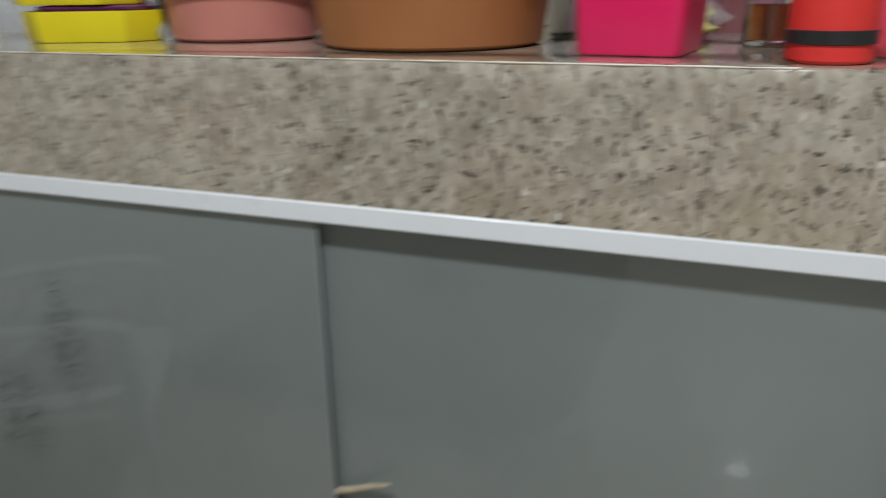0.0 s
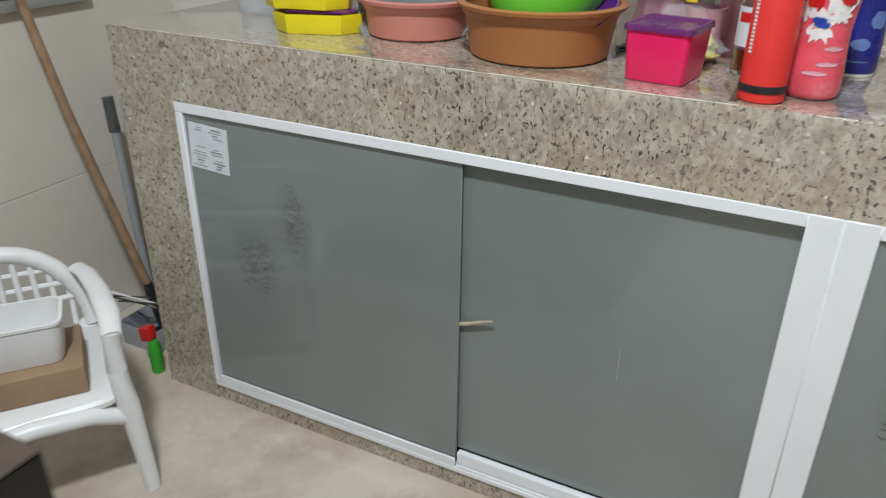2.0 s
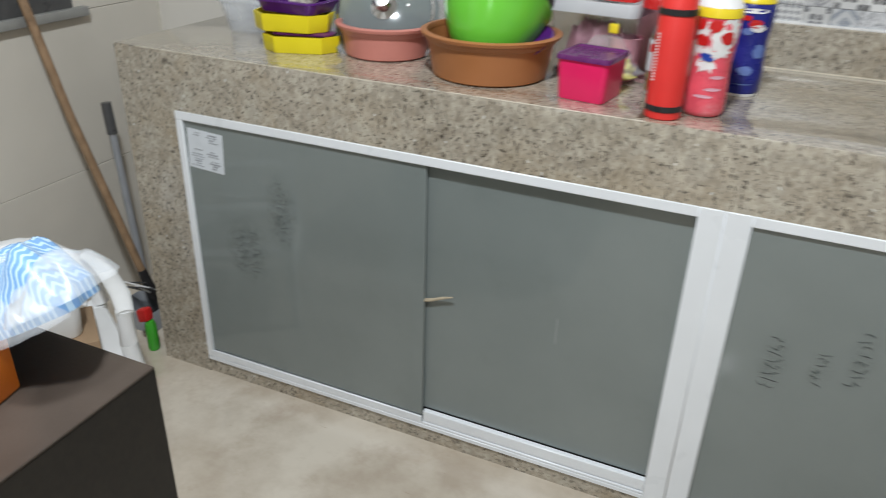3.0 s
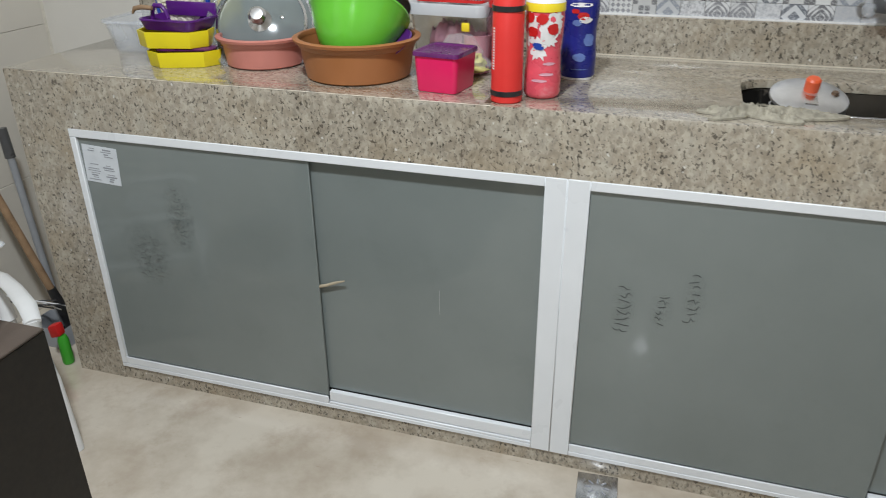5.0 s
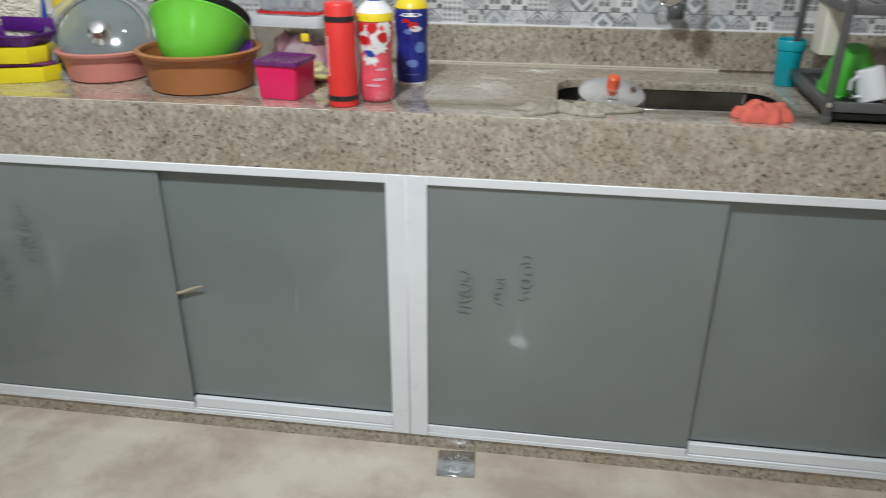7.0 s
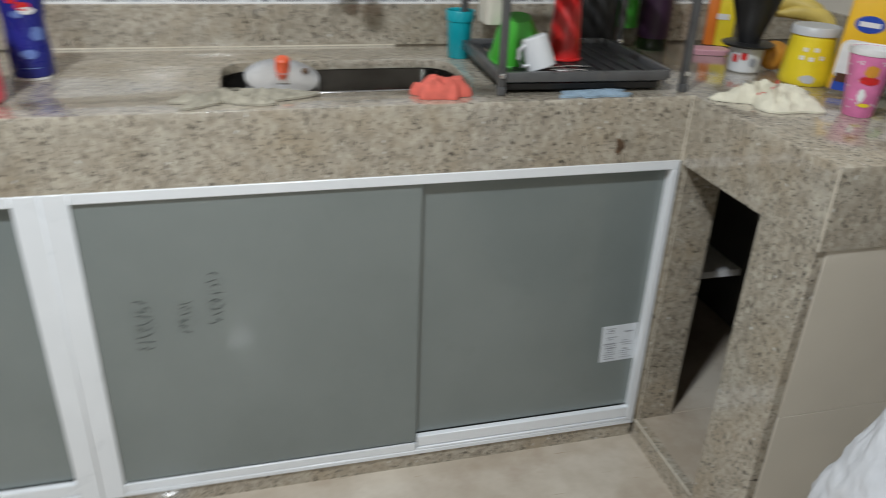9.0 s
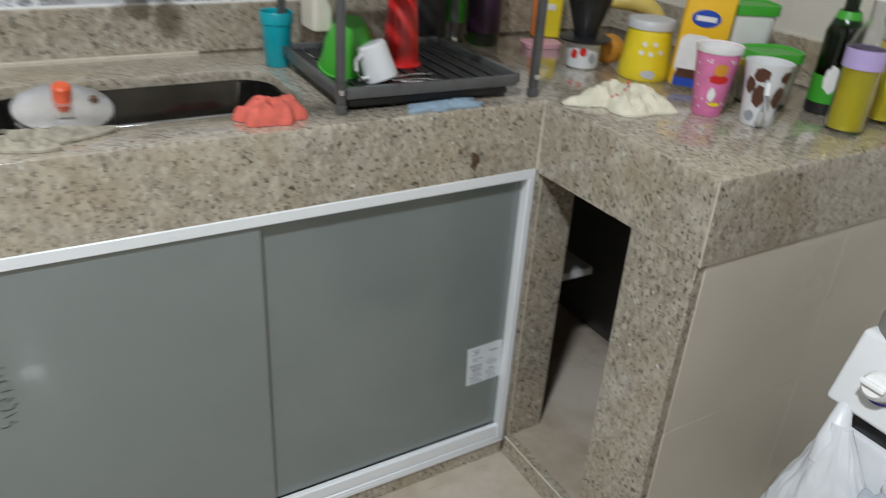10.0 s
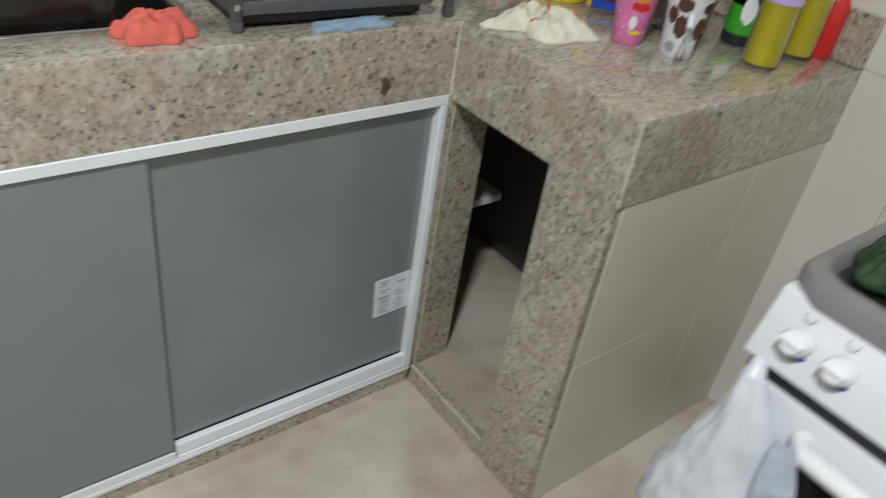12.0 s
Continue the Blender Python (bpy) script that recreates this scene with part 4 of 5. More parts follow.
part("cap", lathe([(0, 0.185), (0.013, 0.185), (0.014, 0.182), (0.014, 0.16), (0, 0.16)], 28), DEEP_RED, sauce)

# ---- at the sink ----
cook = thing("cooker_lid", "oval aluminium pressure-cooker lid with an orange-red handle", "pot lid", pose(1.698, 0.180, 0.9165, 16, 3, 0))
part("dome", moved(lathe([(0, 0.014), (0.04, 0.012), (0.068, 0.004), (0.074, 0.0), (0.074, -0.006), (0.07, -0.006), (0.066, 0.0), (0.04, 0.008), (0, 0.010)], 48), Matrix.Diagonal((1.0, 0.97, 1, 1))), ALUMINIUM, cook)
part("handle", tube([(0.0, 0.002, 0.010), (0.0, 0.002, 0.022), (0.0, 0.002, 0.036), (0.0, 0.002, 0.040)], [0.0135, 0.0145, 0.0145, 0.011], 18), ORANGE, cook, "orange-red plastic handle")
part("bracket", box(-0.012, 0.012, -0.05, 0.0, 0.009, 0.013, 0.001), STEEL, cook)
part("valve", moved(lathe([(0, 0.006), (0.006, 0.006), (0.008, 0), (0, 0)], 16), pose(0.045, 0.0, 0.0105)), STAIN, cook, "dark valve")
pot = thing("pressure_cooker", "aluminium pressure cooker standing in the sink", "pot", pose(1.700, 0.196, 0.7075))
part("pot", moved(lathe([(0, 0.0), (0.066, 0.0), (0.072, 0.006), (0.072, 0.185), (0.069, 0.185), (0.069, 0.006), (0, 0.004)], 48), Matrix.Diagonal((1.0, 0.86, 1, 1))), ALUMINIUM, pot)
solid("rag", crumple(0.21, 0.10, 0.020, 4, 100, 60, 17, 0.003, 1.1, 2.4, 0.95), GREY_CLOTH, "stiff grey-beige rag lying at the worktop's edge", "rag", m=at(1.575, 0.066, rz=8))
solid("cloth", crumple(0.112, 0.082, 0.033, 7, 96, 80, 9, 0.004, 0.3, 7, 0.45), CORAL_CLOTH, "crumpled coral cloth beside the sink", "cloth", m=at(2.003, 0.066, rz=5))
cup = thing("cup", "tall teal plastic tumbler with a ridged rim", "cup", at(2.127, 0.396) @ Matrix.Diagonal((1.12, 1.12, 0.86, 1)))
part("wall", lathe([(0, 0), (0.021, 0), (0.023, 0.003), (0.027, 0.098), (0.029, 0.10), (0.0305, 0.126), (0.0295, 0.128), (0.0275, 0.126), (0.0245, 0.09), (0.020, 0.005), (0, 0.005)], 40), TEAL, cup)

# tap on the back wall
tap = thing("tap", "chrome wall tap with a dark valve and a tall swivel spout", "tap", pose(1.85, YB, 1.085))
part("flange", moved(lathe([(0, 0), (0.028, 0), (0.03, 0.004), (0.018, 0.012), (0, 0.012)], 32), pose(0, 0, 0, 90, 0, 0)), CHROME, tap)
part("body", tube([(0, 0, 0), (0, -0.05, 0), (0, -0.085, -0.001), (0, -0.092, -0.002)], [0.015, 0.016, 0.018, 0.012], 20), CHROME, tap)
part("handle", tube([(-0.014, -0.065, 0.002), (-0.032, -0.068, 0.003), (-0.050, -0.070, 0.005), (-0.056, -0.070, 0.005)], [0.010, 0.0115, 0.013, 0.008], 16), CHROME, tap)
part("valve", lathe([(0, -0.048), (0.019, -0.048), (0.022, -0.044), (0.022, -0.022), (0.016, -0.012), (0, -0.010)], 28), DARK_GREY, tap, "dark valve under the body", m=pose(0.012, -0.070, 0))
part("washer_cup", lathe([(0, -0.058), (0.010, -0.058), (0.015, -0.050), (0.016, -0.036), (0.010, -0.030), (0, -0.030)], 24), MILKY, tap, "milky plastic nozzle", m=pose(-0.018, -0.072, 0))
part("spout", tube([(0.004, -0.075, 0.010), (0.004, -0.082, 0.07), (0.005, -0.095, 0.125), (0.006, -0.125, 0.158), (0.008, -0.160, 0.150), (0.010, -0.185, 0.115), (0.010, -0.192, 0.085)], 0.0085, 14), CHROME, tap)
part("aerator", lathe([(0, 0.028), (0.012, 0.028), (0.021, 0.040), (0.024, 0.060), (0.020, 0.078), (0.010, 0.090), (0, 0.090)], 28), DARK_GREY, tap, "dark bulbous aerator", m=pose(0.010, -0.193, 0))

# ---- dish rack ----
rack = thing("dish_rack", "two-tier dark grey steel dish rack with slatted tray", "dish rack", pose(2.119, 0.049, TOP, 0, 0, -2.5))
RW, RD = 0.398, 0.335
for x in (0, RW):
    for y in (0, RD):
        p = part("post", box(x - 0.0075, x + 0.0075, y - 0.0075, y + 0.0075, 0.018, 0.42, 0.002), DARK_GREY, rack)
        part("foot", box(x - 0.0085, x + 0.0085, y - 0.0085, y + 0.0085, 0.0006, 0.018, 0.002), DARK_GREY, p)
        part("screw", moved(lathe([(0, 0.003), (0.005, 0.002), (0.006, 0), (0, 0)], 12), pose(x, y - 0.009, 0.04, 90, 0, 0)), CHROME, p)
for z in (0.026, 0.215):
    TE = RW - (0.032 if z < 0.1 else 0.0)
    part("front_bar", box(0.009, TE - 0.009, -0.006, 0.006, z, z + 0.020, 0.002), DARK_GREY, rack)
    part("back_bar", box(0.009, TE - 0.009, RD - 0.006, RD + 0.006, z, z + 0.020, 0.002), DARK_GREY, rack)
    part("side_bar", box(-0.006, 0.006, 0.009, RD - 0.009, z, z + 0.020, 0.002), DARK_GREY, rack)
    part("side_bar", box(TE - 0.006, TE + 0.006, 0.009, RD - 0.009, z, z + 0.020, 0.002), DARK_GREY, rack)
    for i in range(11):
        x = 0.026 + i * (TE - 0.052) / 10
        part("slat", box(x - 0.012, x + 0.012, 0.006, RD - 0.006, z + 0.006, z + 0.010, 0.0015, 1), BLACK if z < 0.1 else DARK_GREY, rack)
part("drip_tray", squared([(0, 0), (0.98, 0), (1.0, 0.003), (1.0, 0.014), (0.985, 0.014), (0.98, 0.004), (0, 0.004)], 0.345, 0.305, 0.12), BLACK, rack, m=pose(RW / 2 - 0.015, RD / 2, 0.004))
holder = thing("cutlery_holder", "cream plastic cutlery holder hooked on the rack's side", "cutlery holder", pose(2.146, 0.222, 1.012))
part("box", squared([(0, 0), (0.90, 0), (0.94, 0.004), (1.05, 0.128), (1.05, 0.132), (0.98, 0.132), (0.90, 0.008), (0, 0.008)], 0.042, 0.075, 0.5), CREAM_PLASTIC, holder)
part("lip", squared([(1.0, 0.112), (1.10, 0.112), (1.10, 0.118), (1.0, 0.118), (1.0, 0.112)], 0.042, 0.075, 0.5), CREAM_PLASTIC, holder)
part("hook", box(0.018, 0.035, -0.01, 0.01, 0.124, 0.132, 0.002), CREAM_PLASTIC, holder)
gb = thing("colander", "bright green plastic bowl upside down and leaning in the rack", "bowl", Matrix.Translation((2.192, 0.178, 0.976)) @ pose(0, 0, 0, 192, -10, 20) @ Matrix.Diagonal((0.88, 0.88, 1.30, 1)))
part("shell", lathe([(0, -0.045), (0.03, -0.045), (0.05, -0.02), (0.062, 0.02), (0.066, 0.022), (0.066, 0.025), (0.059, 0.024), (0.047, -0.016), (0.028, -0.041), (0, -0.041)], 44), LEAF_GREEN, gb)
mug = thing("mug", "white ceramic mug upside down and tilted in the rack", "mug", pose(2.206, 0.118, 1.002, 164, -12, 20) @ Matrix.Scale(0.82, 4))
part("body", lathe([(0, 0), (0.03, 0), (0.034, 0.004), (0.038, 0.075), (0.038, 0.079), (0.035, 0.079), (0.031, 0.006), (0, 0.005)], 40), WHITE_ENAMEL, mug)
part("handle", tube([(-0.036, 0, 0.065), (-0.058, 0, 0.06), (-0.062, 0, 0.04), (-0.054, 0, 0.02), (-0.034, 0, 0.014)], 0.005, 10), WHITE_ENAMEL, mug)
solid("cup", lathe([(0, 0.128), (0.026, 0.128), (0.029, 0.124), (0.0365, 0.004), (0.041, 0.003), (0.041, 0.0), (0.035, 0.0), (0.027, 0.12), (0, 0.124)], 44), DEEP_RED, "red plastic tumbler upside down in the rack", "cup", m=pose(2.314, 0.205, 0.9373))
for i, (x, y, a) in enumerate(((2.258, 0.090, -12), (2.262, 0.108, 4), (2.270, 0.078, -24))):
    solid("fork", moved(join(tube([(0, 0, 0.003), (0.07, 0, 0.006), (0.12, 0, 0.004)], [0.003, 0.0025, 0.004], 8), box(0.115, 0.15, -0.009, 0.009, 0.002, 0.005, 0.001)), Matrix()), STEEL, "steel fork lying in the rack tray", "fork", m=pose(x - 0.02, y, 0.9373, 0, 0, a) @ Matrix.Scale(0.62, 4), group="cutlery in the rack")
solid("cloth", crumple(0.16, 0.052, 0.006, 13, 60, 26, 30, 0.003, 0.5), BLUE_CLOTH, "pale blue perforated cloth tucked under the rack", "cloth", m=at(2.320, 0.032, rz=2))
bot = thing("bottle", "dark bottle standing behind the rack", "bottle", at(2.515, 0.475) @ Matrix.Diagonal((1.35, 1.35, 1.0, 1)))
part("glass", lathe([(0, 0), (0.036, 0), (0.039, 0.006), (0.039, 0.15), (0.016, 0.20), (0.014, 0.26), (0, 0.26)], 32), BLACK, bot)
bot = thing("bottle", "clear bottle with a green label behind the rack", "bottle", at(2.612, 0.500) @ Matrix.Diagonal((0.8, 0.8, 1.0, 1)))
part("glass", lathe([(0, 0), (0.034, 0), (0.036, 0.006), (0.036, 0.16), (0.014, 0.21), (0.013, 0.26), (0, 0.26)], 32), CLEAR_PLASTIC, bot)
part("label", lathe([(0.0365, 0.05), (0.037, 0.05), (0.037, 0.12), (0.0365, 0.12), (0.0365, 0.05)], 32), LEAF_GREEN, bot)

bot = thing("bottle", "tall dark bottle beside the clear bottle", "bottle", at(2.675, 0.462))
part("glass", lathe([(0, 0), (0.038, 0), (0.041, 0.006), (0.041, 0.17), (0.018, 0.215), (0.015, 0.27), (0, 0.27)], 32), GREEN_GLASS, bot)
part("label", lathe([(0.0415, 0.03), (0.042, 0.03), (0.042, 0.14), (0.0415, 0.14), (0.0415, 0.03)], 32), plain("dark_purple_label", (0.035, 0.012, 0.035), 0.4, 0.2, 20), bot, "dark purple label")

# ---- on the side arm ----
cream = solid("cloth", crumple(0.19, 0.120, 0.036, 21, 80, 60, 8, 0.003, 0.6, 3.4, 0.45), CREAM_CLOTH, "crumpled cream cloth with small red print", "cloth", m=at(2.655, -0.068, rz=-32))
for px, py, pz, a in ((0.004, -0.018, 0.036, 70), (0.010, -0.002, 0.045, 80), (0.000, -0.034, 0.024, 60), (-0.018, -0.030, 0.024, 50)):
    part("red_print", moved(box(-0.010, 0.010, -0.0022, 0.0022, -0.004, 0.0008, 0.0005, 1), pose(px, py, pz, 0, 0, a)), DEEP_RED, cream, "small red printed mark")
pot2 = thing("plant_cup", "white cup with red print standing on the counter", "cup", at(2.775, 0.196) @ Matrix.Diagonal((1.08, 1.08, 1.12, 1)))
part("body", lathe([(0, 0), (0.030, 0), (0.033, 0.003), (0.037, 0.052), (0.035, 0.053), (0.031, 0.004), (0, 0.004)], 36), WHITE_ENAMEL, pot2)
for a, z, s in ((200, 0.03, 1), (230, 0.036, 2), (262, 0.024, 3)):
    sleeve_patch(pot2, 0.035, a, z, 0.014, 0.018, DEEP_RED if s != 3 else PRINT_GREY, "print", s, 0.0012)
filt = thing("coffee_filter", "black coffee filter cone standing on the white cup", "coffee filter", at(2.775, 0.196, 0.9600) @ Matrix.Diagonal((1.12, 1.12, 1.1, 1)))
part("saucer", lathe([(0, 0), (0.05, 0.0), (0.054, 0.005), (0.05, 0.007), (0.0, 0.007)], 36), BLACK, filt)
part("cone", lathe([(0.022, 0.006), (0.028, 0.03), (0.055, 0.115), (0.058, 0.118), (0.053, 0.118), (0.024, 0.028), (0.02, 0.006)], 36), BLACK, filt)
can = thing("food_can", "yellow canister with a translucent grey lid", "canister", at(2.858, 0.083) @ Matrix.Diagonal((1.0, 1.0, 0.92, 1)))
part("body", lathe([(0, 0), (0.054, 0), (0.057, 0.005), (0.056, 0.020), (0.048, 0.105), (0.0475, 0.118), (0.046, 0.12), (0.0, 0.12)], 44), YELLOW_CAP, can)
part("lid", lathe([(0, 0.136), (0.048, 0.136), (0.051, 0.132), (0.051, 0.116), (0.049, 0.116), (0, 0.118)], 44), SILVER_LID, can)
W = wall([(0.057, 0.005), (0.056, 0.020), (0.048, 0.105)])
for a, z, k in ((218, 0.085, 1), (243, 0.086, 2), (213, 0.066, 3), (235, 0.064, 4), (258, 0.068, 7)):
    for turn in range(4):
        sleeve_patch(can, 0.051, a + 3.6 * math.cos(radians(90 * turn + 45)), z + 0.0035 * math.sin(radians(90 * turn + 45)), 0.005, 0.0055, WHITE_PRINT, "flower_print", k, 0.0010, W)
sleeve_patch(can, 0.055, 236, 0.018, 0.03, 0.02, SILVER_LID, "print", 6, 0.0010, W)
pack = thing("food_packet", "yellow food carton with a blue oval and white panel", "food packet", at(2.888, -0.028, rz=-44, ry=3))
part("carton", box(-0.048, 0.048, -0.024, 0.024, 0.006, 0.205, 0.006), plain("orange_yellow_card", (0.82, 0.47, 0.015), 0.4, 0.06, 14), pack)
part("oval", moved(lathe([(0, 0.001), (0.028, 0.001), (0.029, 0), (0, 0)], 36), Matrix.Translation((-0.004, -0.0242, 0.148)) @ pose(0, 0, 0, 90, 0, 0) @ Matrix.Diagonal((1, 0.6, 1, 1))), BLUE_CAP, pack, "blue oval logo shape")
part("oval_print", box(-0.024, 0.016, -0.0262, -0.0252, 0.143, 0.153, 0.0), WHITE_PRINT, pack)
part("white_panel", moved(squared([(0, 0), (1, 0), (1, 0.001), (0, 0.001)], 0.064, 0.085, 0.6), Matrix.Translation((-0.012, -0.0242, 0.072)) @ pose(0, 0, 0, 90, 0, 0)), WHITE_PRINT, pack)
part("blue_panel", box(-0.040, 0.024, -0.0262, -0.0241, 0.008, 0.032), BLUE_CAP, pack)
part("brown_print", box(-0.038, 0.022, -0.0270, -0.0262, 0.026, 0.044), BROWN_PRINT, pack)
solid("orange_fruit", lathe([(0, 0)] + [(0.036 * math.sin(radians(a)), 0.034 - 0.034 * math.cos(radians(a))) for a in range(15, 180, 15)] + [(0, 0.068)], 28), FRUIT, "ripe orange lying behind the canister", "fruit", m=at(2.855, 0.20))
for i in range(3):
    solid("banana", tube([(0.07 * math.cos(radians(a)), 0.07 * math.sin(radians(a)), 0.02 + 0.016 * i + 0.03 * math.sin(radians(a))) for a in range(10, 150, 14)], [0.006, 0.012, 0.016, 0.017, 0.018, 0.018, 0.017, 0.015, 0.010, 0.005], 10), BANANA, "ripe yellow banana in a bunch", "banana", m=at(2.905, 0.215 + 0.012 * i, 0.965, rz=-50 + 24 * i) @ Matrix.Scale(1.15, 4), group="bunch of bananas")
ypack = thing("food_packet", "small yellow carton near the corner", "food packet", at(2.895, 0.490, rz=-30))
part("carton", box(-0.012, 0.032, -0.02, 0.02, 0, 0.13, 0.003), YELLOW_CAP, ypack)
part("side", box(-0.040, -0.0125, -0.019, 0.019, 0, 0.128, 0.003), ORANGE_CARD, ypack, "orange-brown side")
part("print", box(-0.015, 0.015, -0.0215, -0.0195, 0.07, 0.085), WHITE_PRINT, ypack)
solid("soap_dish", squared([(0, 0), (0.9, 0), (1, 0.012), (0.96, 0.014), (0, 0.008)], 0.10, 0.06, 0.6), PINK_PALE, "pale pink dish on the counter", "dish", m=at(2.80, 0.385, rz=-15))
pc = thing("cup", "tall pink plastic tumbler with white dots and a printed figure", "cup", at(2.782, -0.172) @ Matrix.Scale(0.97, 4))
PW = [(0.028, 0.0), (0.043, 0.132)]
part("body", lathe([(0, 0), (0.027, 0), (0.0285, 0.003), (0.043, 0.130), (0.0435, 0.1315), (0.041, 0.1315), (0.0265, 0.004), (0, 0.004)], 44), PINK_CUP, pc)
part("rim", lathe([(0.0408, 0.120), (0.0415, 0.1315), (0.0445, 0.134), (0.0445, 0.124), (0.0435, 0.122)], 44), WHITE_PRINT, pc, "white rim")
part("lining", lathe([(0, 0.0045), (0.0262, 0.0045), (0.0405, 0.131), (0.0408, 0.131)], 44), WHITE_PRINT, pc)
W = wall([(0.0285, 0.003), (0.043, 0.130)])
rnd = random.Random(5)
for i in range(26):
    sleeve_patch(pc, 0.036, rnd.uniform(170, 300), rnd.uniform(0.012, 0.115), 0.004, 0.004, WHITE_PRINT, "dot", i, 0.0009, W)
for a, z, w, h, mat, s in ((236, 0.093, 0.024, 0.024, FRUIT, 1), (236, 0.075, 0.034, 0.016, DEEP_RED, 2), (224, 0.045, 0.014, 0.026, WHITE_PRINT, 3), (240, 0.026, 0.024, 0.008, YELLOW_CAP, 4)):
    sleeve_patch(pc, 0.036, a, z, w, h, mat, "figure_shape", s, 0.0015, W)
cow = thing("mug", "white ceramic mug with brown cow patches and a long handle", "mug", at(2.826, -0.252))
CW = [(0.030, 0.003), (0.031, 0.03), (0.036, 0.08), (0.042, 0.112)]
part("body", lathe([(0, 0), (0.028, 0)] + CW + [(0.0425, 0.115), (0.0395, 0.115), (0.033, 0.08), (0.028, 0.006), (0, 0.005)], 48), WHITE_ENAMEL, cow)
W = wall(CW)
for a, z, w, h, s in ((206, 0.096, 0.026, 0.026, 1), (278, 0.094, 0.026, 0.022, 2), (207, 0.058, 0.024, 0.038, 3), (268, 0.056, 0.024, 0.04, 4), (300, 0.03, 0.024, 0.022, 5), (190, 0.02, 0.02, 0.02, 6), (176, 0.075, 0.02, 0.03, 7), (320, 0.08, 0.024, 0.03, 8)):
    sleeve_patch(cow, 0.036, a, z, w * 1.02, h * 1.0, BROWN_PRINT if s != 6 else PRINT_GREY, "cow_patch", s, 0.0010, W)
part("handle", moved(tube([(0.036, 0, 0.085), (0.052, 0, 0.084), (0.062, 0, 0.068), (0.06, 0, 0.04), (0.048, 0, 0.016), (0.03, 0, 0.008)], [0.005, 0.006, 0.006, 0.006, 0.006, 0.005], 12), pose(0, 0, 0, 0, 0, 224)), WHITE_ENAMEL, cow)
tub1 = food_box("round-cornered clear tub with a bright green lid", at(2.952, -0.158, rz=-20), 0.10, 0.085, 0.098, CLEAR_PLASTIC, LEAF_GREEN, 0.010, 1.1, 0.7)
tub2 = food_box("white tub with a green lid stacked on a yellow lid", at(3.000, -0.038, 0.9695, rz=-25), 0.105, 0.09, 0.095, WHITE_PLASTIC, LEAF_GREEN, 0.012, 1.1, 0.6)
solid("lid", squared([(0, 0), (1.1, 0), (1.16, 0.003), (1.16, 0.010), (0, 0.0105)], 0.105, 0.09, 0.6), YELLOW, "yellow plastic lid under the white tub", "lid", m=at(3.000, -0.038, 0.958, rz=-25))

food_box("clear tub under the yellow lid", at(3.000, -0.038, rz=-25), 0.105, 0.09, 0.057, CLEAR_PLASTIC, None, flare=1.1, corner=0.6)


def bottle(label, m, r, body, neck, total, glass, cap_mat, cap_r):
    b = thing("bottle", label, "bottle", m)
    part("glass", lathe([(0, 0), (r - 0.004, 0), (r, 0.005), (r, body), (r * 0.75, body + (neck - body) * 0.55), (cap_r, neck), (cap_r, total - 0.02), (cap_r - 0.003, total - 0.02), (cap_r - 0.003, neck), (r * 0.75 - 0.003, body + (neck - body) * 0.55), (r - 0.003, body), (r - 0.003, 0.007), (0, 0.005)], 40), glass, b)
    part("cap", lathe([(0, total), (cap_r + 0.001, total), (cap_r + 0.002, total - 0.002), (cap_r + 0.002, total - 0.022), (0, total - 0.022)], 28), cap_mat, b)
    return b


beer = bottle("dark green glass bottle with a green and black label", at(3.032, -0.246), 0.033, 0.155, 0.20, 0.27, GREEN_GLASS, LEAF_GREEN, 0.0135)
part("label", lathe([(0.0335, 0.022), (0.034, 0.022), (0.034, 0.075), (0.0335, 0.075), (0.0335, 0.022)], 36), LEAF_GREEN, beer, "green paper label")
part("foot_band", lathe([(0.0335, 0.002), (0.034, 0.002), (0.034, 0.021), (0.0335, 0.021), (0.0335, 0.002)], 36), BLACK, beer)
sleeve_patch(beer, 0.034, 215, 0.07, 0.026, 0.05, WHITE_PRINT, "badge", 3, 0.0016)
part("neck_label", lathe([(0.027, 0.170), (0.0275, 0.170), (0.020, 0.195), (0.0195, 0.195), (0.027, 0.170)], 36), LEAF_GREEN, beer)
for (x, y, s) in ((2.956, -0.346, 1), (3.092, -0.336, 2)):
    oilb = bottle("clear bottle of yellow cooking oil", at(x, y, rz=40 * s), 0.034, 0.15, 0.20, 0.255, CLEAR_PLASTIC, WHITE_PLASTIC, 0.014)
    part("oil", lathe([(0, 0.0055), (0.0305, 0.0075), (0.0305, 0.118 if s == 1 else 0.135), (0, 0.118 if s == 1 else 0.135)], 36), OIL, oilb)
    part("label", lathe([(0.0345, 0.118), (0.035, 0.118), (0.035, 0.152), (0.0345, 0.152), (0.0345, 0.118)], 36), plain("lilac_label", (0.50, 0.40, 0.72), 0.4) if s == 1 else YELLOW_CAP, oilb)
redb = thing("sauce_bottle", "small red plastic sauce bottle", "bottle", at(3.150, -0.352))
part("body", lathe([(0, 0), (0.024, 0), (0.026, 0.004), (0.026, 0.10), (0.014, 0.125), (0.006, 0.15), (0, 0.15)], 32), DEEP_RED, redb)

